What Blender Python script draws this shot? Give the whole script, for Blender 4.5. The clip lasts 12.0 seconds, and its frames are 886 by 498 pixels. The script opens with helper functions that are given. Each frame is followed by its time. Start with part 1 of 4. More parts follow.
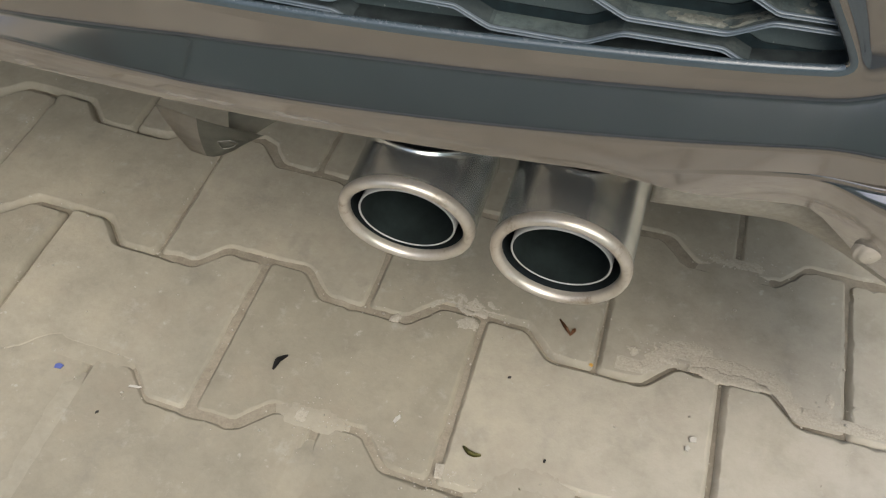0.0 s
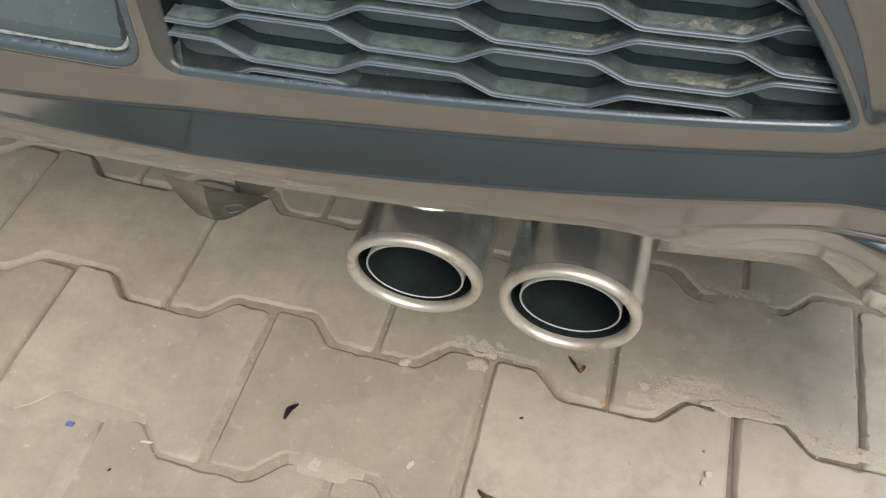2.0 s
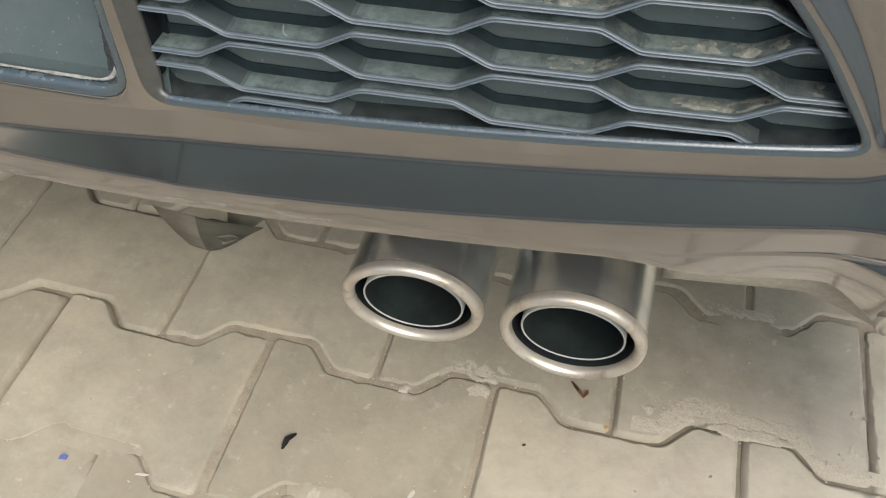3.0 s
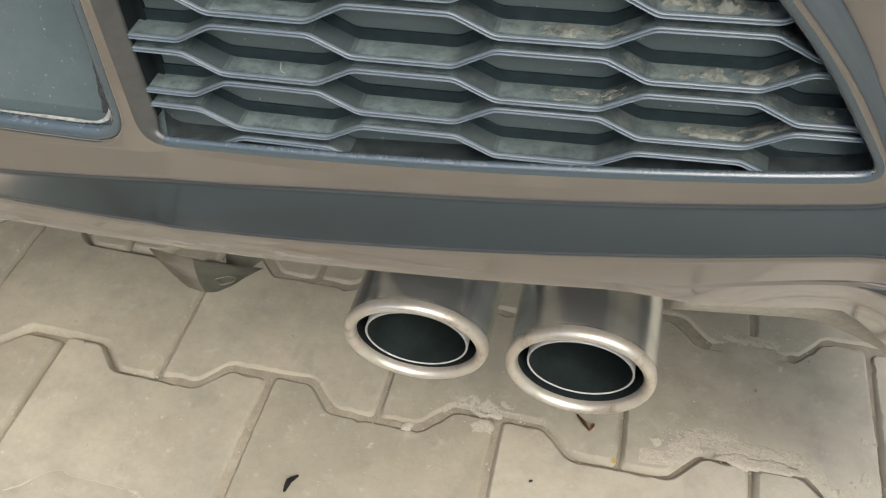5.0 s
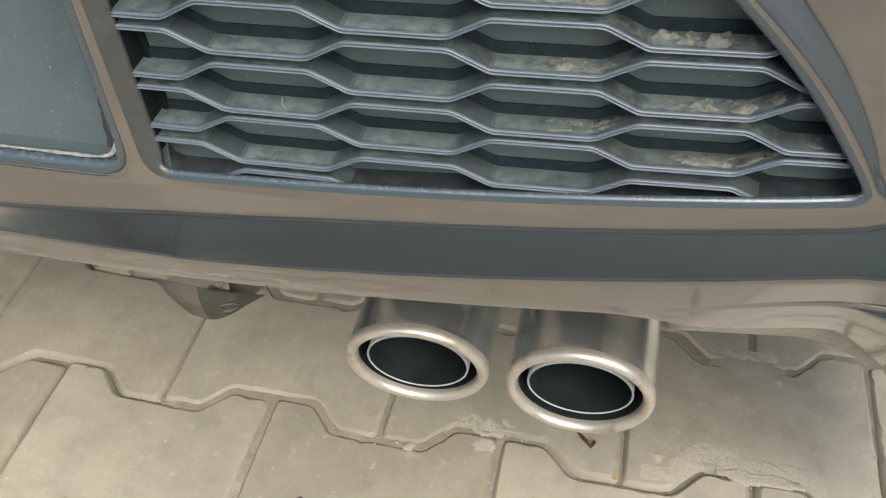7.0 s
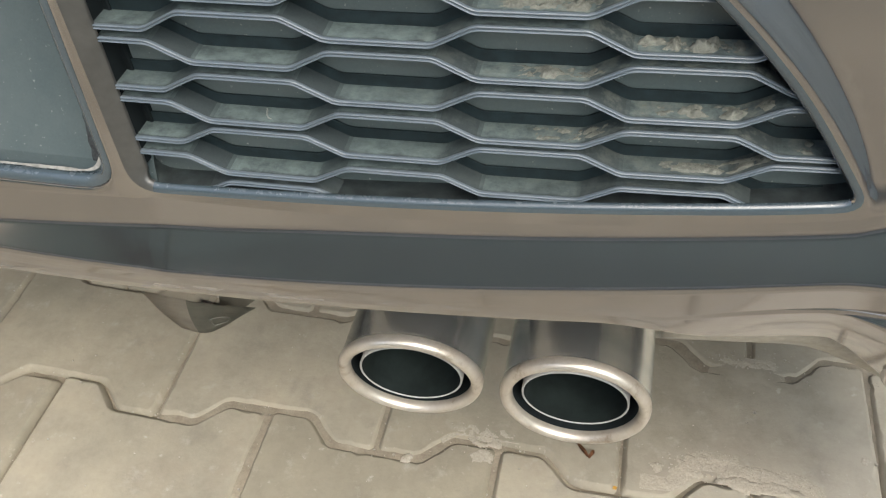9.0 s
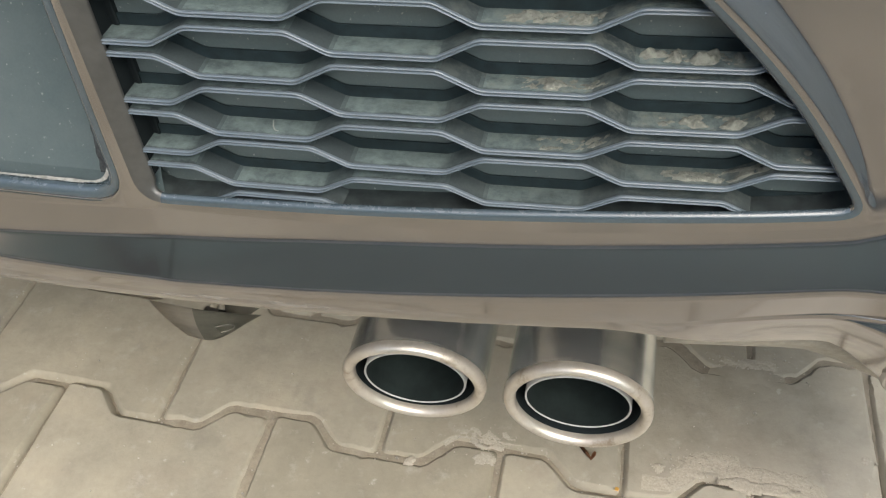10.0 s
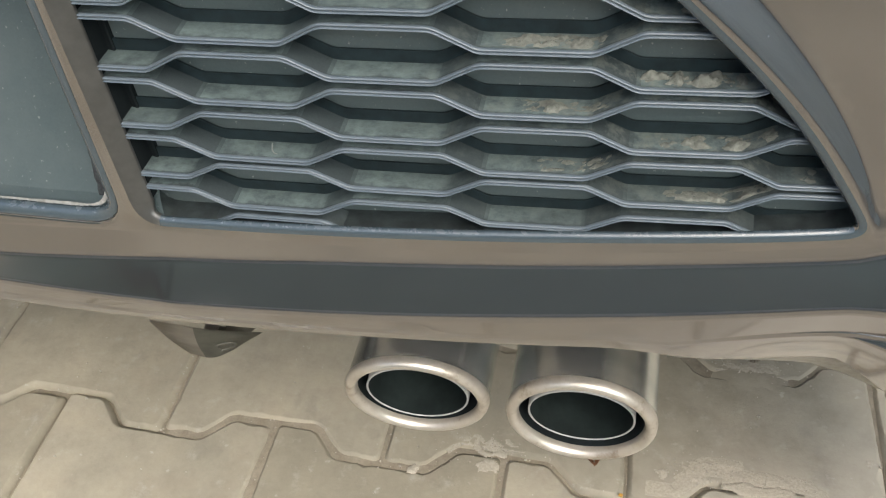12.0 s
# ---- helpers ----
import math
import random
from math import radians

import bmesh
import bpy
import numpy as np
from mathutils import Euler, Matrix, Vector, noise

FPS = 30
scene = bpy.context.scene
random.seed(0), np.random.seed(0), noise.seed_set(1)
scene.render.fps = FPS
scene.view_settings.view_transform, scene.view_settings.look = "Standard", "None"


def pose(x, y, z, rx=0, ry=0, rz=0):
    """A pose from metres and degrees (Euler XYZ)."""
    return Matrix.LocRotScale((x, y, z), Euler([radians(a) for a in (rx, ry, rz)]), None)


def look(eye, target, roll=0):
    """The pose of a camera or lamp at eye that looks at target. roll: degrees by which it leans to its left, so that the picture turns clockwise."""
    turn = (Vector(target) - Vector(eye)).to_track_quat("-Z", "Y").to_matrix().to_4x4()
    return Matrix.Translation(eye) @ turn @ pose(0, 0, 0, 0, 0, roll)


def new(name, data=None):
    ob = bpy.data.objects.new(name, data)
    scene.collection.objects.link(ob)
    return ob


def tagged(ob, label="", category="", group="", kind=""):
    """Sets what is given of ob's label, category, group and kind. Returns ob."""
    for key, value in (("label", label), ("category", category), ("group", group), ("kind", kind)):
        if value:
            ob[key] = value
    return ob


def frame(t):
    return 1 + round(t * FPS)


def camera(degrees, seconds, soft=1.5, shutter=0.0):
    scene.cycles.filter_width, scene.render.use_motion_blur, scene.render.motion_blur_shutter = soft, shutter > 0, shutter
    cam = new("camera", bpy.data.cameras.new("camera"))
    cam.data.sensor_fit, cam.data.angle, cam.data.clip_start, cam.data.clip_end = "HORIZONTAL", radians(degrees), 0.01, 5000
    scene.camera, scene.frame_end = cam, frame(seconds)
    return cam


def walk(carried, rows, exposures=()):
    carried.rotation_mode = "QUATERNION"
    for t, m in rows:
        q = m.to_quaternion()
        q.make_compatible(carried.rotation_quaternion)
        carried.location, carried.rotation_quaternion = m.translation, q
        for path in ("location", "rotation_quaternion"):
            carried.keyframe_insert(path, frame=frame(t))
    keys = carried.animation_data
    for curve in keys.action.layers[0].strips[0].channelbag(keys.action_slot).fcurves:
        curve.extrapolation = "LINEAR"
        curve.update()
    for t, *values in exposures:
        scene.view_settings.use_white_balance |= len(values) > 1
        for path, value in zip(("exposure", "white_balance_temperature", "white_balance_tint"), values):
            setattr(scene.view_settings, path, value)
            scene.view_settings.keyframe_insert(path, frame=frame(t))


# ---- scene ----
cam = camera(54.7, 12.0, soft=1.2)
PATH = [
    (0, (0.09, -0.436, 0.736), (-0.25, 0.688, -0.883), 0.3),
    (0.5, (0.086, -0.433, 0.738), (-0.256, 0.7, -0.874), -0.3),
    (1, (0.077, -0.431, 0.759), (-0.268, 0.71, -0.848), -0.9),
    (1.5, (0.081, -0.422, 0.747), (-0.269, 0.731, -0.849), -1.5),
    (2, (0.083, -0.425, 0.748), (-0.274, 0.743, -0.836), -2.1),
    (2.5, (0.081, -0.42, 0.748), (-0.28, 0.763, -0.824), -2.5),
    (3, (0.08, -0.413, 0.742), (-0.283, 0.787, -0.816), -2.7),
    (5, (0.074, -0.407, 0.737), (-0.29, 0.851, -0.774), -3.6),
    (5.5, (0.073, -0.405, 0.741), (-0.289, 0.861, -0.764), -3.8),
    (6, (0.075, -0.406, 0.742), (-0.288, 0.869, -0.755), -4.1),
    (6.5, (0.074, -0.408, 0.746), (-0.291, 0.873, -0.746), -4.2),
    (8.5, (0.077, -0.406, 0.746), (-0.291, 0.891, -0.731), -4.8),
    (9, (0.078, -0.404, 0.743), (-0.291, 0.897, -0.73), -4.9),
    (9.5, (0.078, -0.406, 0.747), (-0.289, 0.896, -0.726), -5.0),
    (10, (0.076, -0.405, 0.749), (-0.29, 0.897, -0.724), -5.2),
    (10.5, (0.077, -0.406, 0.748), (-0.289, 0.897, -0.725), -5.4),
    (11, (0.074, -0.404, 0.75), (-0.294, 0.9, -0.722), -5.6),
    (11.5, (0.071, -0.401, 0.753), (-0.294, 0.901, -0.72), -5.7),
    (12, (0.074, -0.396, 0.754), (-0.292, 0.901, -0.725), -5.9),
]
walk(cam, [(t, look(eye, target, roll)) for t, eye, target, roll in PATH], [(0.0, 0.39), (1.5, 0.55), (3.0, 0.74), (5.0, 0.86), (9.0, 0.86), (12.0, 0.80)])

# ---------------------------------------------------------------- light
world = bpy.data.worlds.new("overcast_sky")
scene.world = world
world.use_nodes = True
wn = world.node_tree.nodes
sky = wn.new("ShaderNodeTexSky")
sky.sky_type = "NISHITA"
sky.sun_disc = False
sky.sun_elevation = radians(58)
sky.sun_rotation = radians(150)
sky.dust_density = 4.0
sky.air_density = 1.2
hue = wn.new("ShaderNodeHueSaturation")
hue.inputs["Saturation"].default_value = 0.95
world.node_tree.links.new(sky.outputs[0], hue.inputs["Color"])
world.node_tree.links.new(hue.outputs[0], wn["Background"].inputs[0])
wn["Background"].inputs[1].default_value = 0.15
sun = new("sun", bpy.data.lights.new("sun", "SUN"))
sun.data.energy = 1.8
sun.data.angle = radians(55)
sun.data.color = (0.96, 0.985, 0.93)
sun.matrix_world = look((3.4, -3.9, 5.4), (0, 0, 0))

# ---------------------------------------------------------------- materials


def nodes_of(name):
    m = bpy.data.materials.new(name)
    m.use_nodes = True
    nt = m.node_tree
    return m, nt, nt.nodes["Principled BSDF"]


def noise_node(nt, scale, detail=4.0, rough=0.55, stretch=(1, 1, 1), coord="Object"):
    tc = nt.nodes.new("ShaderNodeTexCoord")
    mp = nt.nodes.new("ShaderNodeMapping")
    mp.inputs["Scale"].default_value = stretch
    n = nt.nodes.new("ShaderNodeTexNoise")
    n.inputs["Scale"].default_value = scale
    n.inputs["Detail"].default_value = detail
    n.inputs["Roughness"].default_value = rough
    nt.links.new(tc.outputs[coord], mp.inputs[0])
    nt.links.new(mp.outputs[0], n.inputs["Vector"])
    return n


def ramp(nt, src, stops):
    r = nt.nodes.new("ShaderNodeValToRGB")
    while len(r.color_ramp.elements) < len(stops):
        r.color_ramp.elements.new(0.5)
    for e, (p, c) in zip(r.color_ramp.elements, stops):
        e.position = p
        e.color = (*c, 1) if len(c) == 3 else c
    nt.links.new(src, r.inputs[0])
    return r


def mix(nt, fac, a, b, mode="MIX"):
    n = nt.nodes.new("ShaderNodeMix")
    n.data_type, n.blend_type = "RGBA", mode
    for sock, v in ((n.inputs[0], fac), (n.inputs[6], a), (n.inputs[7], b)):
        if isinstance(v, (int, float)):
            sock.default_value = v
        elif isinstance(v, tuple):
            sock.default_value = (*v, 1)
        else:
            nt.links.new(v, sock)
    return n.outputs[2]


def grey(v):
    return (v, v, v)


def bump(nt, bsdf, src, strength, distance):
    b = nt.nodes.new("ShaderNodeBump")
    b.inputs["Strength"].default_value = strength
    b.inputs["Distance"].default_value = distance
    nt.links.new(src, b.inputs["Height"])
    nt.links.new(b.outputs[0], bsdf.inputs["Normal"])
    return b


def up_facing(nt, lo, hi):
    g = nt.nodes.new("ShaderNodeNewGeometry")
    s = nt.nodes.new("ShaderNodeSeparateXYZ")
    nt.links.new(g.outputs["Normal"], s.inputs[0])
    r = nt.nodes.new("ShaderNodeMapRange")
    r.inputs[1].default_value, r.inputs[2].default_value = lo, hi
    nt.links.new(s.outputs[2], r.inputs[0])
    return r.outputs[0]


def times(nt, a, b):
    m = nt.nodes.new("ShaderNodeMath")
    m.operation = "MULTIPLY"
    for s, v in ((m.inputs[0], a), (m.inputs[1], b)):
        if isinstance(v, (int, float)):
            s.default_value = v
        else:
            nt.links.new(v, s)
    return m.outputs[0]


def paint_material():
    m, nt, b = nodes_of("grey_metallic_paint")
    flake = noise_node(nt, 1700, 2, 0.6)
    film = noise_node(nt, 7, 5, 0.6)
    smear = noise_node(nt, 20, 6, 0.68, (0.5, 1.0, 1.6))
    specks = noise_node(nt, 1300, 2, 0.5)
    base = ramp(nt, flake.outputs[0], [(0.3, (0.325, 0.309, 0.297)), (0.7, (0.350, 0.331, 0.318))])
    film_r = ramp(nt, film.outputs[0], [(0.38, grey(0.0)), (0.72, grey(1))])
    haze = times(nt, ramp(nt, smear.outputs[0], [(0.46, grey(0)), (0.72, grey(1))]).outputs[0], 0.16)
    dots = times(nt, ramp(nt, specks.outputs[0], [(0.665, grey(0)), (0.78, grey(1))]).outputs[0], 0.18)
    c = mix(nt, haze, base.outputs[0], (0.40, 0.355, 0.30))
    c = mix(nt, dots, c, (0.55, 0.54, 0.50))
    # splashed road dirt along the lower border
    geo = nt.nodes.new("ShaderNodeNewGeometry")
    sep = nt.nodes.new("ShaderNodeSeparateXYZ")
    nt.links.new(geo.outputs["Position"], sep.inputs[0])
    low = nt.nodes.new("ShaderNodeMapRange")
    low.inputs[1].default_value, low.inputs[2].default_value = 0.462, 0.440
    nt.links.new(sep.outputs[2], low.inputs[0])
    splash = noise_node(nt, 70, 7, 0.72, (0.35, 1.0, 1.2))
    dirt = times(nt, times(nt, ramp(nt, splash.outputs[0], [(0.46, grey(0)), (0.60, grey(1))]).outputs[0], low.outputs[0]), 0.42)
    c = mix(nt, dirt, c, (0.31, 0.275, 0.22))
    nt.links.new(c, b.inputs["Base Color"])
    metal = mix(nt, dirt, ramp(nt, dots, [(0.0, grey(0.95)), (0.7, grey(0.0))]).outputs[0], grey(0.0))
    nt.links.new(metal, b.inputs["Metallic"])
    rough = ramp(nt, film_r.outputs[0], [(0.0, grey(0.085)), (1.0, grey(0.15))])
    nt.links.new(rough.outputs[0], b.inputs["Roughness"])
    b.inputs["Coat Weight"].default_value = 0.4
    b.inputs["Coat Roughness"].default_value = 0.05
    wave = noise_node(nt, 16, 2, 0.4)
    bump(nt, b, wave.outputs[0], 0.012, 0.002)
    return m


def plastic_material(name, base, rough, dust_colour, dust_amount, lo=0.35, hi=0.9, specks=0.0):
    m, nt, b = nodes_of(name)
    n = noise_node(nt, 130, 7, 0.72)
    fine = noise_node(nt, 900, 3, 0.6)
    c0 = ramp(nt, fine.outputs[0], [(0.3, tuple(v * 0.93 for v in base)), (0.7, tuple(v * 1.07 for v in base))])
    patch = ramp(nt, n.outputs[0], [(0.38, grey(0.12)), (0.58, grey(1))])
    fac = times(nt, times(nt, patch.outputs[0], up_facing(nt, lo, hi)), dust_amount)
    tone = ramp(nt, fine.outputs[0], [(0.3, tuple(v * 0.75 for v in dust_colour)), (0.7, dust_colour)])
    c1 = mix(nt, fac, c0.outputs[0], tone.outputs[0])
    if specks:
        dots = noise_node(nt, 560, 2, 0.5)
        film = noise_node(nt, 14, 5, 0.65)
        c1 = mix(nt, ramp(nt, film.outputs[0], [(0.4, grey(0)), (0.7, grey(0.22))]).outputs[0], c1, dust_colour)
        c1 = mix(nt, ramp(nt, dots.outputs[0], [(0.69, grey(0)), (0.75, grey(specks))]).outputs[0], c1, (0.4, 0.4, 0.37))
    nt.links.new(c1, b.inputs["Base Color"])
    r = ramp(nt, fac, [(0.0, grey(rough)), (0.6, grey(0.9))])
    nt.links.new(r.outputs[0], b.inputs["Roughness"])
    bump(nt, b, fine.outputs[0], 0.06, 0.0006)
    return m


def shelf_material():
    """Dark plastic under settled dust: fine streaks all over, sandy smears towards the car's corner."""
    m, nt, b = nodes_of("dusty_dark_grille_plastic")
    streak = noise_node(nt, 270, 5, 0.7, (0.55, 0.8, 0.6))
    blot = noise_node(nt, 120, 6, 0.7)
    fine = noise_node(nt, 1100, 3, 0.6)
    base = ramp(nt, fine.outputs[0], [(0.3, (0.032, 0.041, 0.043)), (0.7, (0.040, 0.051, 0.053))])
    veil = ramp(nt, streak.outputs[0], [(0.32, grey(0.38)), (0.64, grey(0.98))])
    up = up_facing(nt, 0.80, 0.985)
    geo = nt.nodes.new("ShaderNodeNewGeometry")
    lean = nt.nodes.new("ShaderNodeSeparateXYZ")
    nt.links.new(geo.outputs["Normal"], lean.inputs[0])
    corner_slope = nt.nodes.new("ShaderNodeMapRange")  # the dust tone fades on slopes that face the car's corner
    corner_slope.inputs[1].default_value, corner_slope.inputs[2].default_value = 0.08, 0.40
    corner_slope.inputs[3].default_value, corner_slope.inputs[4].default_value = 1.0, 0.14
    nt.links.new(lean.outputs[0], corner_slope.inputs[0])
    up = times(nt, up, corner_slope.outputs[0])
    cake = ramp(nt, blot.outputs[0], [(0.32, grey(0.35)), (0.5, grey(0.85)), (0.68, grey(1.0))])
    c = mix(nt, times(nt, times(nt, veil.outputs[0], cake.outputs[0]), up), base.outputs[0], (0.136, 0.174, 0.167))
    tc = nt.nodes.new("ShaderNodeTexCoord")
    sep = nt.nodes.new("ShaderNodeSeparateXYZ")
    nt.links.new(tc.outputs["Object"], sep.inputs[0])
    side = nt.nodes.new("ShaderNodeMapRange")
    side.inputs[1].default_value, side.inputs[2].default_value = -0.02, 0.10
    nt.links.new(sep.outputs[0], side.inputs[0])
    high = nt.nodes.new("ShaderNodeMapRange")  # sand collects on the upper shelves
    high.inputs[1].default_value, high.inputs[2].default_value = 0.505, 0.56
    high.inputs[3].default_value, high.inputs[4].default_value = 0.3, 1.0
    nt.links.new(sep.outputs[2], high.inputs[0])
    # lower shelves are mixed darker towards the car's corner
    bare = times(nt, side.outputs[0], ramp(nt, high.outputs[0], [(0.3, grey(0.8)), (1.0, grey(0.0))]).outputs[0])
    c = mix(nt, bare, c, (0.045, 0.055, 0.054))
    sandy = ramp(nt, blot.outputs[0], [(0.47, grey(0)), (0.60, grey(0.8))])
    c = mix(nt, times(nt, times(nt, sandy.outputs[0], times(nt, side.outputs[0], high.outputs[0])), up_facing(nt, 0.6, 0.9)), c, (0.150, 0.160, 0.137))
    dark = ramp(nt, blot.outputs[0], [(0.30, grey(0.75)), (0.42, grey(0))])
    c = mix(nt, times(nt, dark.outputs[0], side.outputs[0]), c, (0.035, 0.042, 0.040))
    across = nt.nodes.new("ShaderNodeMath")  # the dust stops ragged, short of each bar's lip
    across.operation = "ADD"
    nt.links.new(sep.outputs[0], across.inputs[0])
    across.inputs[1].default_value = 0.2
    arc = times(nt, times(nt, across.outputs[0], across.outputs[0]), -0.1)
    depth = nt.nodes.new("ShaderNodeMath")
    depth.operation = "ADD"
    nt.links.new(sep.outputs[1], depth.inputs[0])
    nt.links.new(arc, depth.inputs[1])
    ragged = nt.nodes.new("ShaderNodeMath")
    ragged.operation = "MULTIPLY_ADD"
    nt.links.new(streak.outputs[0], ragged.inputs[0])
    ragged.inputs[1].default_value = 0.006
    nt.links.new(depth.outputs[0], ragged.inputs[2])
    front = nt.nodes.new("ShaderNodeMapRange")
    front.inputs[1].default_value, front.inputs[2].default_value = -0.1604, -0.1590
    front.inputs[3].default_value, front.inputs[4].default_value = 0.8, 0.0
    nt.links.new(ragged.outputs[0], front.inputs[0])
    c = mix(nt, front.outputs[0], c, (0.040, 0.048, 0.049))
    nt.links.new(c, b.inputs["Base Color"])
    b.inputs["Roughness"].default_value = 0.75
    b.inputs["Specular IOR Level"].default_value = 0.2
    bump(nt, b, blot.outputs[0], 0.25, 0.0012)
    return m


def steel_material():
    m, nt, b = nodes_of("brushed_stainless_steel")
    rings = noise_node(nt, 420, 3, 0.6, (0.003, 1.0, 0.003))
    streak = noise_node(nt, 75, 2, 0.5, (0.12, 1.0, 0.12))
    blot = noise_node(nt, 34, 5, 0.6)
    c = ramp(nt, streak.outputs[0], [(0.30, (0.57, 0.60, 0.585)), (0.52, (0.70, 0.72, 0.70)), (0.72, (0.84, 0.85, 0.82))])
    g = ramp(nt, rings.outputs[0], [(0.3, grey(0.965)), (0.5, grey(1.0)), (0.7, grey(1.02))])
    c = mix(nt, 1.0, c.outputs[0], g.outputs[0], "MULTIPLY")
    stain = ramp(nt, blot.outputs[0], [(0.5, grey(0)), (0.8, grey(0.35))])
    nt.links.new(mix(nt, stain.outputs[0], c, (0.40, 0.38, 0.34)), b.inputs["Base Color"])
    b.inputs["Metallic"].default_value = 0.9
    r = ramp(nt, rings.outputs[0], [(0.3, grey(0.26)), (0.75, grey(0.20))])
    nt.links.new(r.outputs[0], b.inputs["Roughness"])
    return m


def rim_material():
    m, nt, b = nodes_of("polished_steel_rim")
    blot = noise_node(nt, 55, 6, 0.7)
    c = ramp(nt, blot.outputs[0], [(0.35, (0.585, 0.545, 0.475)), (0.55, (0.515, 0.465, 0.39)), (0.69, (0.31, 0.25, 0.185))])
    nt.links.new(c.outputs[0], b.inputs["Base Color"])
    b.inputs["Metallic"].default_value = 0.6
    r = ramp(nt, blot.outputs[0], [(0.3, grey(0.30)), (0.75, grey(0.46))])
    nt.links.new(r.outputs[0], b.inputs["Roughness"])
    return m


def plain_material(name, base, rough, metal=0.0, vary=0.15, scale=40.0, bump_height=0.0):
    m, nt, b = nodes_of(name)
    n = noise_node(nt, scale, 5, 0.6)
    c = ramp(nt, n.outputs[0], [(0.3, tuple(v * (1 - vary) for v in base)), (0.7, tuple(min(1, v * (1 + vary)) for v in base))])
    nt.links.new(c.outputs[0], b.inputs["Base Color"])
    b.inputs["Roughness"].default_value = rough
    b.inputs["Metallic"].default_value = metal
    if bump_height:
        bump(nt, b, n.outputs[0], 0.5, bump_height)
    return m


def paver_material():
    m, nt, b = nodes_of("cast_concrete_paver")
    info = nt.nodes.new("ShaderNodeObjectInfo")
    isl = nt.nodes.new("ShaderNodeNewGeometry")
    big = noise_node(nt, 5.0, 5, 0.6, coord="Object")
    tc = nt.nodes.new("ShaderNodeNewGeometry")
    for n in (big,):
        nt.links.new(tc.outputs["Position"], n.inputs["Vector"])
    fine = noise_node(nt, 130, 6, 0.7)
    nt.links.new(tc.outputs["Position"], fine.inputs["Vector"])
    mid = noise_node(nt, 26, 6, 0.62)
    nt.links.new(tc.outputs["Position"], mid.inputs["Vector"])
    tone = ramp(nt, info.outputs["Random"], [(0.0, (0.310, 0.279, 0.214)), (1.0, (0.388, 0.353, 0.277))])
    patch = ramp(nt, big.outputs[0], [(0.32, (0.78, 0.78, 0.78)), (0.7, (1.12, 1.11, 1.09))])
    cloud = ramp(nt, mid.outputs[0], [(0.28, (0.86, 0.865, 0.865)), (0.5, (1.0, 1.0, 1.0)), (0.72, (1.08, 1.07, 1.05))])
    grit = ramp(nt, fine.outputs[0], [(0.28, (0.94, 0.935, 0.93)), (0.5, (1.0, 1.0, 1.0)), (0.74, (1.05, 1.05, 1.05))])
    c = mix(nt, 1.0, tone.outputs[0], patch.outputs[0], "MULTIPLY")
    c = mix(nt, 1.0, c, cloud.outputs[0], "MULTIPLY")
    c = mix(nt, 1.0, c, grit.outputs[0], "MULTIPLY")
    # reddish earth stains, pale lime bloom and grey worn spots
    stain = noise_node(nt, 11, 5, 0.68)
    bloom = noise_node(nt, 34, 7, 0.72)
    spots = noise_node(nt, 85, 4, 0.6)
    for n, off in ((stain, 3.0), (bloom, 7.0), (spots, 1.0)):
        shift = nt.nodes.new("ShaderNodeVectorMath")
        shift.inputs[1].default_value = (off, off * 1.7, 0)
        nt.links.new(tc.outputs["Position"], shift.inputs[0])
        nt.links.new(shift.outputs[0], n.inputs["Vector"])
    s1 = ramp(nt, stain.outputs[0], [(0.52, grey(0)), (0.72, grey(0.42))])
    c = mix(nt, s1.outputs[0], c, (0.30, 0.245, 0.185))
    s2 = ramp(nt, bloom.outputs[0], [(0.57, grey(0)), (0.70, grey(0.45))])
    c = mix(nt, s2.outputs[0], c, (0.46, 0.43, 0.365))
    s3 = ramp(nt, spots.outputs[0], [(0.66, grey(0)), (0.74, grey(0.5))])
    c = mix(nt, s3.outputs[0], c, (0.52, 0.485, 0.42))
    smudge = noise_node(nt, 19, 6, 0.7)
    shift = nt.nodes.new("ShaderNodeVectorMath")
    shift.inputs[1].default_value = (11.0, 5.0, 0)
    nt.links.new(tc.outputs["Position"], shift.inputs[0])
    nt.links.new(shift.outputs[0], smudge.inputs["Vector"])
    s4 = ramp(nt, smudge.outputs[0], [(0.56, grey(0)), (0.70, grey(0.38))])
    c = mix(nt, s4.outputs[0], c, (0.215, 0.20, 0.172))
    pit = ramp(nt, fine.outputs[0], [(0.24, grey(0.6)), (0.31, grey(0))])
    c = mix(nt, pit.outputs[0], c, (0.18, 0.16, 0.13))
    # a pale lime film over the pavers near one wheel, widened to stand in for brighter light
    far_from = nt.nodes.new("ShaderNodeVectorMath")
    far_from.operation = "DISTANCE"
    far_from.inputs[1].default_value = (0.40, -0.16, 0.0)
    nt.links.new(tc.outputs["Position"], far_from.inputs[0])
    film = nt.nodes.new("ShaderNodeMapRange")
    film.inputs[1].default_value, film.inputs[2].default_value = 0.10, 0.42
    film.inputs[3].default_value, film.inputs[4].default_value = 0.62, 0.0
    nt.links.new(far_from.outputs["Value"], film.inputs[0])
    worn = ramp(nt, mid.outputs[0], [(0.3, grey(0.45)), (0.6, grey(1.0))])
    c = mix(nt, times(nt, film.outputs[0], worn.outputs[0]), c, (0.53, 0.495, 0.43))
    nt.links.new(c, b.inputs["Base Color"])
    b.inputs["Roughness"].default_value = 0.8
    b.inputs["Specular IOR Level"].default_value = 0.35
    bump(nt, b, bloom.outputs[0], 0.35, 0.003)
    return m


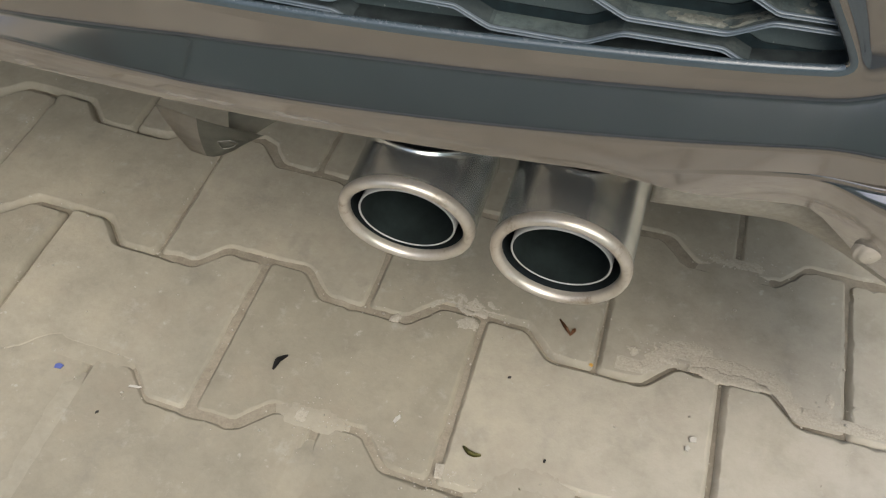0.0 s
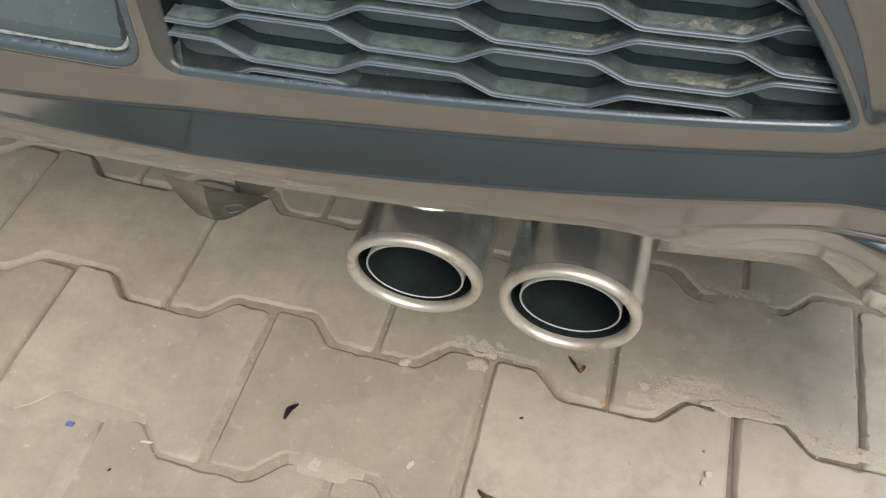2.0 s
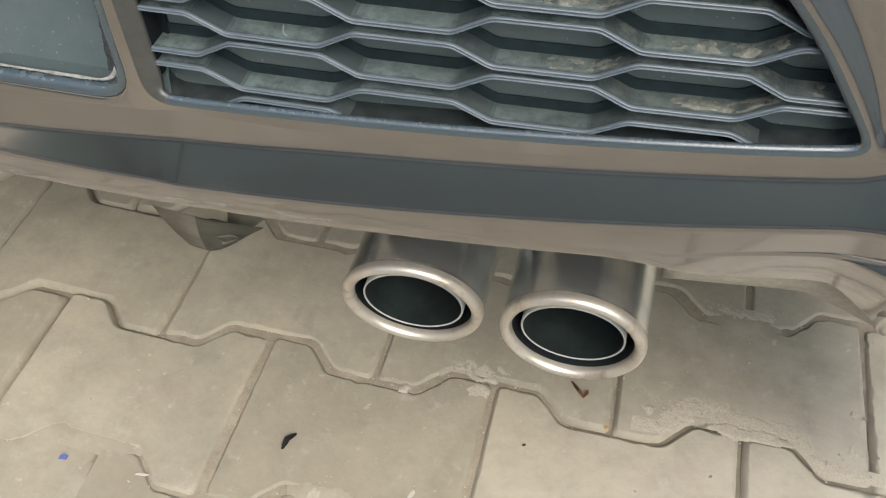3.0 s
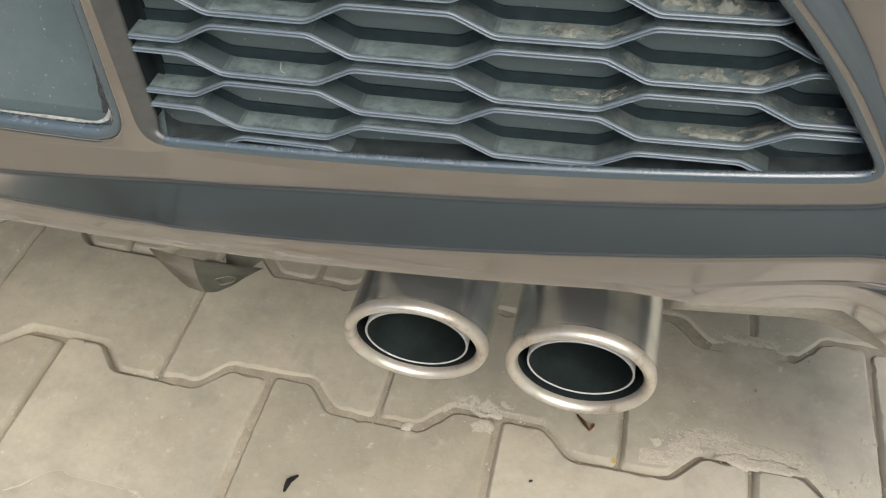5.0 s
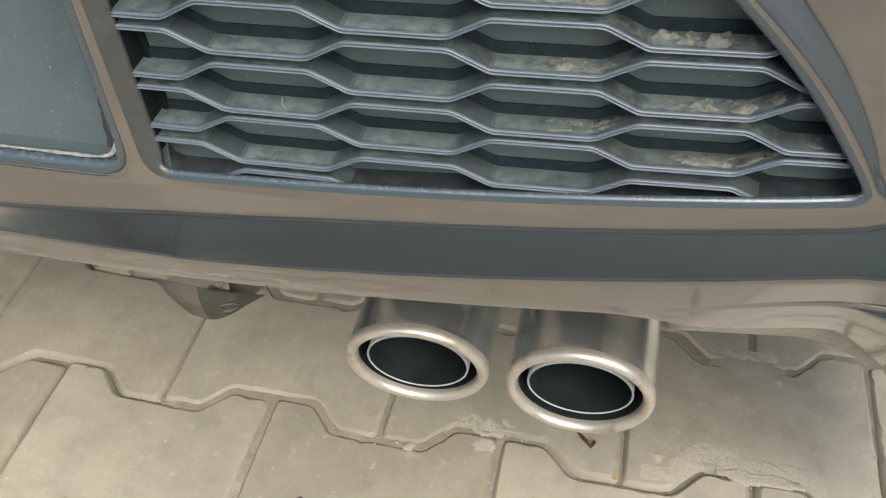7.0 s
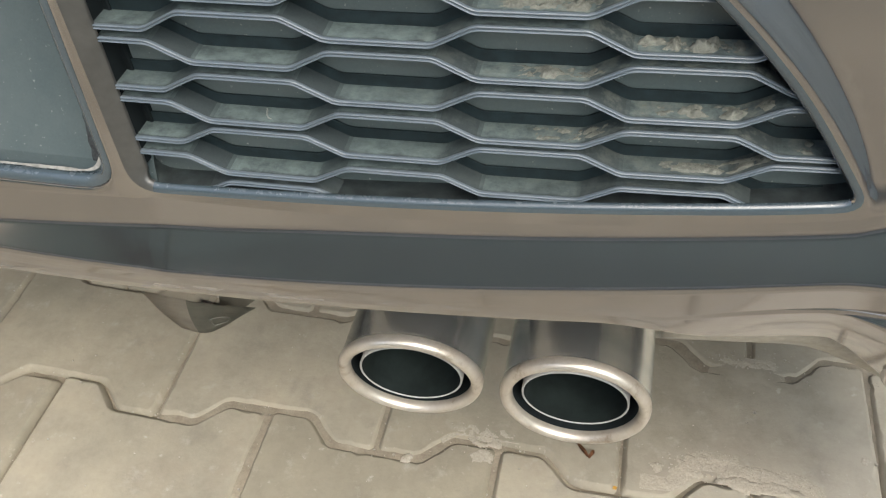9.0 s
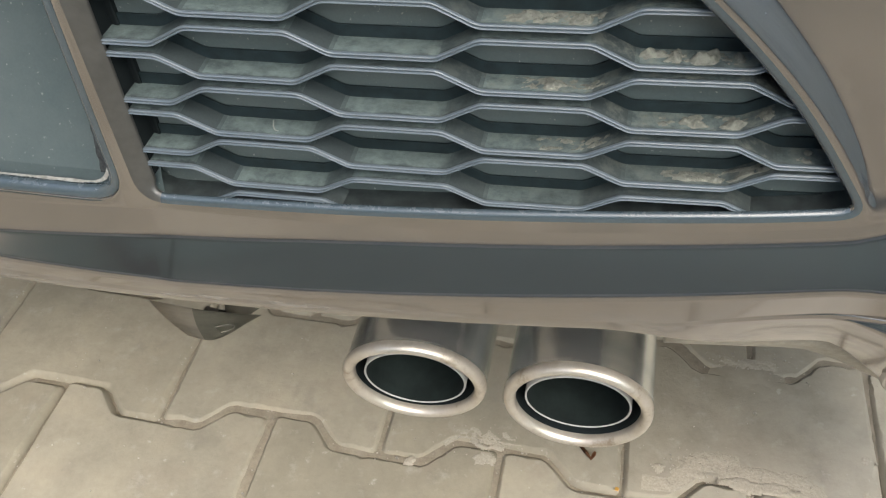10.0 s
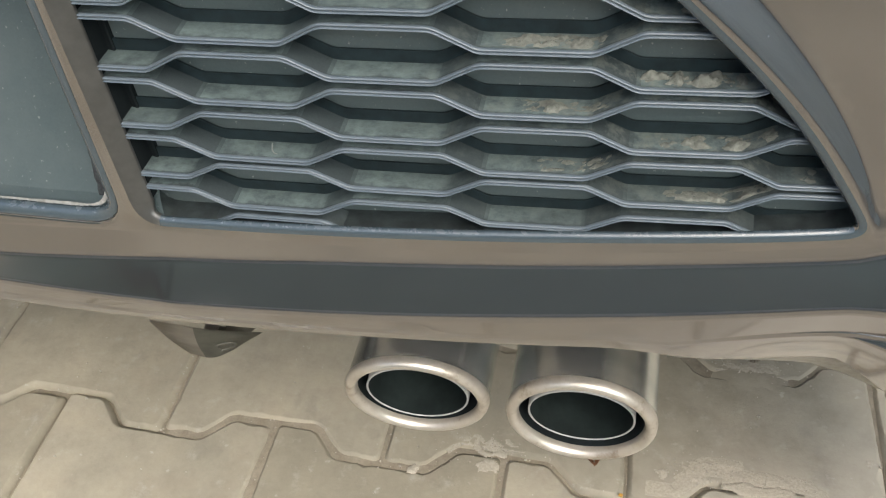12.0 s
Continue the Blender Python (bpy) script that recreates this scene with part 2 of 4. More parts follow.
def sand_material():
    m, nt, b = nodes_of("sandy_joint_filling")
    geo = nt.nodes.new("ShaderNodeNewGeometry")
    n1 = noise_node(nt, 60, 6, 0.7)
    n2 = noise_node(nt, 500, 3, 0.6)
    for n in (n1, n2):
        nt.links.new(geo.outputs["Position"], n.inputs["Vector"])
    c = ramp(nt, n1.outputs[0], [(0.3, (0.232, 0.196, 0.144)), (0.7, (0.345, 0.302, 0.232))])
    g = ramp(nt, n2.outputs[0], [(0.3, grey(0.9)), (0.7, grey(1.06))])
    # darker filling in the joints near one wheel
    away = nt.nodes.new("ShaderNodeVectorMath")
    away.operation = "DISTANCE"
    away.inputs[1].default_value = (0.32, -0.04, 0.0)
    nt.links.new(geo.outputs["Position"], away.inputs[0])
    earth = nt.nodes.new("ShaderNodeMapRange")
    earth.inputs[1].default_value, earth.inputs[2].default_value = 0.12, 0.30
    earth.inputs[3].default_value, earth.inputs[4].default_value = 0.8, 0.0
    nt.links.new(away.outputs["Value"], earth.inputs[0])
    base = mix(nt, times(nt, earth.outputs[0], ramp(nt, n1.outputs[0], [(0.3, grey(1.0)), (0.65, grey(0.6))]).outputs[0]), c.outputs[0], (0.150, 0.130, 0.100))
    nt.links.new(mix(nt, 1.0, base, g.outputs[0], "MULTIPLY"), b.inputs["Base Color"])
    b.inputs["Roughness"].default_value = 0.95
    bump(nt, b, n2.outputs[0], 0.25, 0.002)
    return m


PAINT = paint_material()
BAR = plastic_material("satin_black_grille_plastic", (0.096, 0.122, 0.142), 0.40, (0.20, 0.195, 0.175), 0.1)
for gloss in (BAR,):
    gloss.node_tree.nodes["Principled BSDF"].inputs["Specular IOR Level"].default_value = 0.6
FRAME = plastic_material("satin_black_frame_plastic", (0.050, 0.070, 0.082), 0.15, (0.14, 0.135, 0.125), 0.12, 0.2, 0.8)
FRAME.node_tree.nodes["Principled BSDF"].inputs["Specular IOR Level"].default_value = 0.85
FRAME.node_tree.nodes["Principled BSDF"].inputs["Coat Weight"].default_value = 0.25
PANELMAT = plastic_material("satin_dark_grey_panel", (0.056, 0.077, 0.081), 0.42, (0.17, 0.19, 0.185), 0.15, specks=0.4)
SHELF = shelf_material()
BACKING = plastic_material("dark_grey_satin_backing", (0.096, 0.124, 0.123), 0.38, (0.2, 0.2, 0.18), 0.1, specks=0.7)
DARK_STRIP = plain_material("dark_teal_black_plastic", (0.015, 0.025, 0.028), 0.45, 0.0, 0.4, 150)
STEEL = steel_material()
RIM = rim_material()
SOOT = plain_material("sooty_black_interior", (0.010, 0.0135, 0.0145), 0.8, 0.0, 0.3, 60)
PIPE = plain_material("dark_inner_pipe", (0.012, 0.017, 0.016), 0.9, 0.0, 0.3, 60)
for soot in (PIPE, SOOT):
    soot.node_tree.nodes["Principled BSDF"].inputs["Specular IOR Level"].default_value = 0.15
EDGE = plain_material("bare_pipe_edge", (0.36, 0.355, 0.34), 0.6, 0.0, 0.08, 60)
UNDER = plain_material("dusty_black_underbody", (0.06, 0.056, 0.05), 0.8, 0.0, 0.35, 20, 0.002)
TRIM = plain_material("dusty_grey_plastic", (0.33, 0.302, 0.246), 0.6, 0.0, 0.16, 260, 0.0005)
BRACKET = plain_material("dusty_brown_plastic", (0.33, 0.295, 0.24), 0.6, 0.0, 0.2, 60, 0.0005)
MUD = plain_material("dried_mud", (0.134, 0.138, 0.116), 0.95, 0.0, 0.4, 330, 0.002)
PAVER = paver_material()
SAND = sand_material()
TYRE = plain_material("black_rubber", (0.025, 0.025, 0.026), 0.8, 0.0, 0.2, 80, 0.001)
ALLOY = plain_material("grey_alloy", (0.45, 0.45, 0.46), 0.3, 1.0, 0.1, 30)
PLASTER = plain_material("sandy_plaster", (0.50, 0.45, 0.37), 0.9, 0.0, 0.12, 4, 0.003)
DARKSHEET = plain_material("dark_sheet_metal_paint", (0.158, 0.222, 0.203), 0.6, 0.0, 0.12, 5)
UPPERSHEET = plain_material("lighter_sheet_metal_paint", (0.208, 0.300, 0.272), 0.6, 0.0, 0.12, 5)
# wall paints lightened to bounce light under the car and brighten the chamfer
WALLPAINT = plain_material("grey_wall_paint", (0.46, 0.50, 0.47), 0.85, 0.0, 0.18, 3, 0.003)
EASTPAINT = plain_material("pale_grey_wall_paint", (0.58, 0.69, 0.68), 0.85, 0.0, 0.12, 3, 0.003)

# ---------------------------------------------------------------- mesh helpers


def mesh_of(name, bm, material, smooth=True):
    me = bpy.data.meshes.new(name)
    bmesh.ops.recalc_face_normals(bm, faces=bm.faces)
    bm.to_mesh(me)
    bm.free()
    me.materials.append(material)
    if smooth:
        me.polygons.foreach_set("use_smooth", [True] * len(me.polygons))
    return me


def part(name, bm, material, parent, label="", smooth=True):
    ob = new(name, mesh_of(name, bm, material, smooth))
    ob.parent = parent
    if label:
        tagged(ob, label)
    return ob


def thing(name, label, category, group="", kind="", at=(0, 0, 0)):
    ob = new(name)
    ob.location = at
    return tagged(ob, label, category, group, kind)


def skin(bm, rings, close_u=False, close_v=False):
    """Quads between rings of equally many points."""
    vs = [[bm.verts.new(p) for p in r] for r in rings]
    n = len(vs[0])
    pairs = list(zip(vs, vs[1:])) + ([(vs[-1], vs[0])] if close_v else [])
    for a, b in pairs:
        for i in range(n if close_u else n - 1):
            j = (i + 1) % n
            bm.faces.new((a[i], a[j], b[j], b[i]))
    return vs


def fillet(points, radii, steps=5):
    """A polyline in 2D with rounded corners."""
    out = [Vector(points[0])]
    for i in range(1, len(points) - 1):
        p, a, b = Vector(points[i]), Vector(points[i - 1]), Vector(points[i + 1])
        u, v = (a - p).normalized(), (b - p).normalized()
        r = radii[i]
        r = min(r, (a - p).length * 0.49, (b - p).length * 0.49)
        for k in range(steps + 1):
            s = k / steps
            out.append(p + u * r * (1 - s) ** 2 + v * r * s ** 2)
    out.append(Vector(points[-1]))
    return out


def round_loop(points, radii, steps=6):
    """A closed polygon in 2D with rounded corners."""
    out = []
    n = len(points)
    for i in range(n):
        p, a, b = Vector(points[i]), Vector(points[i - 1]), Vector(points[(i + 1) % n])
        u, v = (a - p), (b - p)
        r = min(radii[i], u.length * 0.49, v.length * 0.49)
        u.normalize(), v.normalize()
        for k in range(steps + 1):
            s = k / steps
            out.append(p + u * r * (1 - s) ** 2 + v * r * s ** 2)
    return out


def resample(loop, step):
    out = []
    n = len(loop)
    for i in range(n):
        a, b = loop[i], loop[(i + 1) % n]
        k = max(1, int((b - a).length / step))
        out += [a.lerp(b, j / k) for j in range(k)]
    return [p for i, p in enumerate(out) if (p - out[i - 1]).length > 1e-5]


def inset(loop, d):
    """A counter-clockwise loop moved inwards by d."""
    n = len(loop)
    out = []
    for i in range(n):
        t = (loop[(i + 1) % n] - loop[i - 1]).normalized()
        out.append(loop[i] + Vector((-t.y, t.x)) * d)
    return out


def inside(p, loop):
    hit = False
    n = len(loop)
    for i in range(n):
        a, b = loop[i], loop[i - 1]
        if (a.y > p.y) != (b.y > p.y) and p.x < (b.x - a.x) * (p.y - a.y) / (b.y - a.y) + a.x:
            hit = not hit
    return hit


def box(bm, lo, hi):
    m = Matrix.Translation([(a + b) / 2 for a, b in zip(lo, hi)]) @ Matrix.Diagonal([b - a for a, b in zip(lo, hi)] + [1])
    return bmesh.ops.create_cube(bm, size=1, matrix=m)


def lathe(bm, outline, centre, count=64, close=False):
    """Turns an outline of (radius, y) about an axis along y."""
    cx, cz = centre
    rings = [[(cx + r * math.cos(2 * math.pi * i / count), y, cz + r * math.sin(2 * math.pi * i / count)) for i in range(count)] for r, y in outline]
    return skin(bm, rings, close_u=True, close_v=close)


# ---------------------------------------------------------------- ground
LENGTH, PITCH, DIP = 0.235, 0.154, 0.028


def paver_outline(shrink):
    """The dumb-bell outline of one paver about its middle, counter-clockwise, its corners a little worn."""
    h, w, d = PITCH / 2, LENGTH / 2, DIP
    a, b = 0.0455, 0.0735
    lower = [(-w, -h - d / 2), (-b, -h - d / 2), (-a, -h + d / 2), (a, -h + d / 2), (b, -h - d / 2), (w, -h - d / 2)]
    upper = [(x, -y) for x, y in reversed(lower)]
    wear = [0.003, 0.0035, 0.0035, 0.0035, 0.0035, 0.003] * 2
    pts = [Vector(p) for p in lower + upper]
    out = []
    for i, p in enumerate(pts):
        u, v = (p - pts[i - 1]).normalized(), (pts[(i + 1) % len(pts)] - p).normalized()
        m, n = Vector((-u.y, u.x)), Vector((-v.y, v.x))
        out.append(p + (m + n) * shrink / (1 + m.dot(n)))
    return round_loop(out, wear, 1)


def paver_mesh(seed):
    """One paver: worn, chipped bevels round a flat top; seeds from ten on give the plain make for far rows."""
    rnd = random.Random(seed)
    step = 0.007 if seed < 10 else 0.2
    rings = []
    base = paver_outline(0.0)
    marks = [(i, k, n) for i, n in enumerate(max(1, round((base[(i + 1) % len(base)] - base[i]).length / step)) for i in range(len(base))) for k in range(n)]
    for s, z, rough in ((0.0004, -0.0120, 0.0), (0.0012, -0.0060, 0.5), (0.0034, -0.0029, 0.9), (0.0050, -0.0010, 1.1), (0.0063, 0.0, 1.3)):
        loop = paver_outline(s)
        ring = []
        for i, k, n in marks:
            q = loop[i].lerp(loop[(i + 1) % len(loop)], k / n)
            v = Vector((q.x * 45, q.y * 45, seed * 5.1))
            chipped = max(0.0, noise.noise(v * 2.2) - 0.25) * 0.007
            fine = noise.noise(v * 4.5) * 0.0008
            inward = -q.normalized() if abs(q.x) > 0.1 else Vector((0, -math.copysign(1, q.y)))
            q = q + inward * (chipped + fine) * rough if seed < 10 else q
            ring.append((q.x, q.y, z))
        rings.append(ring)
    bm = bmesh.new()
    vs = skin(bm, rings, close_u=True)
    top, half = vs[-1], len(base) // 2
    low = [k for k, m in enumerate(marks) if m[0] < half - 1 or m[:2] == (half - 1, 0)]
    high = [k for k, m in enumerate(marks) if half <= m[0] < 2 * half - 1 or m[:2] == (2 * half - 1, 0)][::-1]
    j = 4 if seed < 10 else 1
    end = len(low) - 1 - j
    for k in range(j, end):
        bm.faces.new((top[low[k]], top[low[k + 1]], top[high[k + 1]], top[high[k]]))
    bm.faces.new(top[low[end]:high[end] + 1])
    bm.faces.new(top[high[j]:] + top[:low[j] + 1])
    rim_faces = (len(rings) - 1) * len(marks)
    me = mesh_of("paver", bm, PAVER, False)
    me.polygons.foreach_set("use_smooth", [k < rim_faces for k in range(len(me.polygons))])
    return me


def span(lo, hi, step):
    n = round((hi - lo) / step)
    return [-400.0, -60.0, -8.0, -2.0] + [lo + (hi - lo) * i / n for i in range(n + 1)] + [2.0, 8.0, 60.0, 400.0]


def sand_z(x, y):
    """The sand lies deeper in the joints that are walked on less."""
    near = max(0.0, min(1.0, (1.0 - abs(x)) * 8, (0.7 - abs(y)) * 8))
    t = max(0.0, min(1.0, (x + 0.06) / 0.16)) * max(0.0, min(1.0, (0.12 - y) / 0.08))
    t = max(t, 1.4 * max(0.0, min(1.0, (-0.33 - x) / 0.06)))
    return -0.0031 + near * (0.0011 * noise.fractal(Vector((x * 38, y * 38, 4.0)), 0.8, 2.1, 3) - 0.0042 * t)


bm = bmesh.new()
skin(bm, [[(x, y, sand_z(x, y)) for y in span(-0.7, 0.7, 0.007)] for x in span(-1.0, 1.0, 0.007)])
ground = new("ground", mesh_of("ground", bm, SAND))
tagged(ground, "sandy ground filling the joints between concrete pavers", "ground", kind="structure")

# ---------------------------------------------------------------- car
CENTRE = -0.45  # the car's middle, along x


def mirrored(x):
    return abs(x - CENTRE) + CENTRE


def bow(x):
    """How far the rear end curves forward, away from the middle."""
    X = mirrored(x)
    y = 0.1 * max(0.0, X + 0.2) ** 2
    return y + 1.8 * max(0.0, X - 0.25) ** 2


def z_bottom(x):
    X = max(mirrored(x), -0.2)
    drop = max(0.0, X - 0.174)
    lift = 0.0118 * (1 - rise((X - 0.10) / 0.07))
    lift -= 0.0090 * rise((X - 0.075) / 0.06)
    X = min(X, 0.2)
    return 0.4264 + lift + 0.055 * X + 0.16 * X * X - 0.062 * math.tanh(1.35 * drop * drop / (drop + 0.014) / 0.062)


def y_bottom(x):
    return -0.180 + 0.012 * rise((mirrored(x) - 0.10) / 0.07)


def z_ledge(x):
    X = min(max(mirrored(x), -0.2), 0.3)
    return 0.4610 + 0.087 * X + 0.22 * X * X


def corner_lift(x):
    """Outside the grille the borders of the ledge sweep upwards."""
    return 0.011 * rise((mirrored(x) - 0.166) / 0.04)


def z_lip(x):
    """The lower border of the upper bumper, just under its openings."""
    X = min(max(mirrored(x), -0.25), 0.2)
    if X < -0.125:
        return 0.4888 + 0.06 * (X + 0.125) - 0.002
    return 0.4897 + 0.0477 * X + 0.3133 * X * X + corner_lift(x)


def z_crease(x):
    X = min(max(mirrored(x), -0.24), 0.3)
    more = min(0.0045, 0.0027 - 0.033 * X) - 0.06 * max(0.0, -0.12 - X)
    return min(0.4778 + 0.105 * X + 0.19 * X * X + more + 0.0014 * rise((X + 0.1) / 0.1) + corner_lift(x), z_lip(x) - 0.003)


def rise(t):
    t = min(1, max(0, t))
    return t * t * (3 - 2 * t)


def stations(x0, x1, step):
    n = max(2, round((x1 - x0) / step))
    return [x0 + (x1 - x0) * i / n for i in range(n + 1)]


car = thing("car", "dark grey metallic car parked on concrete pavers, dusty rear bumper", "car", at=(0, 0, 0))

FACE = -0.17


def lower_profile(x):
    b = bow(x)
    drop = z_lip(x) - z_crease(x)
    c = FACE - 0.10 * drop
    e = FACE - 0.25 * drop - 0.60 * (z_crease(x) - z_ledge(x))
    w = rise((mirrored(x) - 0.120) / 0.09)
    zl, zb = z_ledge(x), z_bottom(x)
    zk = zl + (max(zb + 0.008, min(zl - 0.010, 0.4550 + 0.18 * (mirrored(x) - 0.135))) - zl) * (0.8 + 0.2 * w)
    yb = y_bottom(x)
    face = e + (yb - e) * (zl - zk) / max(0.001, zl - zb)
    g = max(0.0, mirrored(x) - 0.172)  # the corner swells out under the line
    g = g * g / (g + 0.012)
    line = face - 0.00055 * w
    pts = [(FACE, z_lip(x)), (c, z_crease(x)), (e, zl), (face, zk), (line, zk - 0.0004), (line - 0.0002, zk - 0.0022), (line - 0.0002 - 0.24 * g, zk - 0.0026 - 0.27 * g), (yb, zb), (yb + 0.006, zb + 0.004)]
    return [(x, p.x + b, p.y) for p in fillet(pts, [0, 0.0025, 0.003, 0.0004, 0.0005, 0.001, 0.002 + 0.3 * g, 0.003, 0])]


def lower_y(x, z):
    """The lower bumper's surface at a height."""
    line = lower_profile(x)
    for (_, ya, za), (_, yb, zb) in zip(line, line[1:]):
        if zb <= z <= za and za > zb:
            return ya + (yb - ya) * (za - z) / (za - zb)
    return line[-1][1]


def inner_profile(x):
    b = bow(x)
    pts = [(y_bottom(x) + 0.006, z_bottom(x) + 0.004), (-0.135, z_bottom(x) + 0.05), (0.10, z_bottom(x) + 0.08)]
    return [(x, p.x + b, p.y) for p in fillet(pts, [0, 0.02, 0])]


bm = bmesh.new()
skin(bm, [lower_profile(x) for x in stations(CENTRE - 0.86, 0.41, 0.008)])
bumper = part("bumper", bm, PAINT, car, "glossy grey lower bumper with an upward ledge")
bm = bmesh.new()
skin(bm, [inner_profile(x) for x in stations(CENTRE - 0.86, 0.41, 0.02)])
part("bumper_lining", bm, UNDER, car, "dusty black inner side of the bumper")

# openings in the upper bumper, as (x, z)


def grille_right(z):
    d = z - 0.5185
    return 0.1632 - 0.49 * d - 3.5 * d * d


def grille_loop():
    pts = [(-0.1270, 0.4910), (-0.05, 0.4935), (0.023, 0.4972), (0.09, 0.5022), (0.138, 0.5065), (0.1725, 0.5112)]
    rad = [0.014, 0.03, 0.03, 0.03, 0.03, 0.013]
    for z in (0.535, 0.56, 0.585, 0.61):
        pts.append((grille_right(z) + 0.003, z))
        rad.append(0.02)
    pts += [(0.053, 0.646), (-0.1218, 0.646)]
    rad += [0.012, 0.012]
    return resample(round_loop(pts, rad), 0.004)


def panel_loop():
    pts = [(-0.767, 0.4855), (-0.1333, 0.4880), (-0.1232, 0.646), (-0.778, 0.646)]
    return resample(round_loop(pts, [0.02, 0.02, 0.006, 0.012]), 0.003)


GRILLE, PANEL = grille_loop(), panel_loop()


EDGE_D = 0.0045


def chamfer_width(z):
    return 0.0034 + 0.08 * min(0.125, max(0, z - 0.520))


def face_y(x, z):
    """The upper bumper's face; beyond the grille's slanting side it steps out by a chamfer."""
    y = FACE + bow(x)
    d = (x - grille_right(min(max(z, 0.515), 0.64)) - EDGE_D) * 0.8
    wide = chamfer_width(z)
    y += 0.82 * wide * rise(d / wide * 0.9) * rise((z - max(0.5035, z_lip(x) + 0.002)) / 0.014)
    if z > 0.64:
        y += 0.25 * (z - 0.64) ** 2 * 10
    return y


from mathutils.geometry import delaunay_2d_cdt

verts, edges = [], []


def add_loop(loop):
    k = len(verts)
    verts.extend(loop)
    edges.extend((k + i, k + (i + 1) % len(loop)) for i in range(len(loop)))


X0, X1, ZT = CENTRE - 0.86, 0.41, 0.80
low = [Vector((x, z_lip(x))) for x in stations(X0, X1, 0.008)]
high = [Vector((x, ZT)) for x in reversed(stations(X0, X1, 0.03))]
side = [Vector((X1, z)) for z in stations(low[-1].y, ZT, 0.01)[1:-1]]
side2 = [Vector((X0, z)) for z in reversed(stations(low[0].y, ZT, 0.01)[1:-1])]
add_loop(low + side + high + side2)
add_loop(GRILLE)
add_loop(PANEL)
for f in (0, 0.14, 0.28, 0.42, 0.56, 0.7, 0.85, 1.0, 1.15):
    k = len(verts)
    zs = stations(0.507, 0.66, 0.003)
    for z in zs:
        verts.append(Vector((grille_right(min(max(z, 0.515), 0.64)) + EDGE_D + f * chamfer_width(z) / 0.8, z)))
    edges.extend((k + i, k + i + 1) for i in range(len(zs) - 1))
z = 0.47
while z < ZT - 0.004:
    for x in stations(X0 + 0.006, X1 - 0.006, 0.0055 if z < 0.66 else 0.02):
        p = Vector((x, z))
        e = (x - grille_right(min(max(z, 0.515), 0.64)) - EDGE_D) * 0.8
        if 0.504 < z < 0.662 and -0.002 < e < 1.15 * chamfer_width(z) + 0.002:
            continue
        if z > z_lip(x) + 0.004 and not inside(p, GRILLE) and not inside(p, PANEL):
            if x > -0.2 or (round(x * 1000) % 3 == 0):
                verts.append(p)
    z += 0.0045 if z < 0.66 else 0.02
vo, eo, fo, *_ = delaunay_2d_cdt(verts, edges, [], 1, 1e-6)
bm = bmesh.new()
bv = [bm.verts.new((p.x, face_y(p.x, p.y), p.y)) for p in vo]
for f in fo:
    c = sum((vo[i] for i in f), Vector((0, 0))) / len(f)
    if not inside(c, GRILLE) and not inside(c, PANEL):
        bm.faces.new([bv[i] for i in f])
for v in [v for v in bm.verts if not v.link_faces]:
    bm.verts.remove(v)


def reveal(loop, steps, side=None):
    """The rolled edge of an opening: rows of inward offset and depth; side gives other offsets where the edge faces right."""
    rows = []
    for k, (d, back) in enumerate(steps):
        one, row = inset(loop, 1.0), []
        for q, o in zip(one, loop):
            w = max(0.0, (q - o).x) ** 2 if side else 0.0
            e, deep = (side[k] if side else (d, back))
            p = o + (q - o) * (d * (1 - w) + e * w)
            row.append((p.x, face_y(o.x, o.y) + back * (1 - w) + deep * w, p.y))
        rows.append(row)
    return rows


skin(bm, reveal(PANEL, [(0, 0), (0.0006, 0.0002), (0.0012, 0.0008)]), close_u=True)
bmesh.ops.remove_doubles(bm, verts=bm.verts, dist=1e-5)
fascia = part("fascia", bm, PAINT, car, "glossy grey upper bumper face framing the grille")

# recessed plain panel beside the grille, leaning outwards at its foot
bm = bmesh.new()
rows = []
for x in stations(-0.80, -0.118, 0.012):
    pr = [(FACE + 0.084, 0.66), (FACE + 0.0085, 0.500), (FACE + 0.006, 0.490)]
    rows.append([(x, y + bow(x), z) for y, z in pr])
skin(bm, rows)
recess = part("plate_recess", bm, PANELMAT, car, "dusty dark recessed panel", smooth=False)
bm = bmesh.new()
skin(bm, reveal(PANEL, [(0.0010, 0.0016), (0.0014, 0.0005), (0.0026, 0.0001), (0.0046, 0.0006), (0.0062, 0.0022), (0.0068, 0.0042), (0.0052, 0.0060), (0.0050, 0.012)],
                [(0.0010, 0.0016), (0.0012, 0.0010), (0.0014, 0.0012), (0.0018, 0.0020), (0.0022, 0.0035), (0.0026, 0.0060), (0.0030, 0.0120), (0.0030, 0.10)]), close_u=True)
part("recess_lip", bm, FRAME, recess, "satin black rolled lip")

bm = bmesh.new()
rows = []
near_in, far_in = inset(PANEL, 0.0072), inset(PANEL, 0.0100)
for o, p, q in zip(PANEL, near_in, far_in):
    if o.y < 0.503 and o.x > -0.74:
        n = noise.noise(Vector((o.x * 90, o.y * 90, 2.0)))
        mid, half = (p + q) / 2, (q - p) * (0.24 + 0.22 * n)
        rows.append([(r.x, FACE + bow(r.x) + 0.0042 + 0.3 * (r.y - 0.497), r.y) for r in (mid - half, mid, mid + half)])
rows.sort(key=lambda r: r[1][0] + r[1][2])
skin(bm, rows)
part("dust_line", bm, plain_material("pale_dust", (0.26, 0.255, 0.235), 0.95, 0.0, 0.45, 260), recess, "pale dust settled along the panel's foot")
bm = bmesh.new()
rows = []
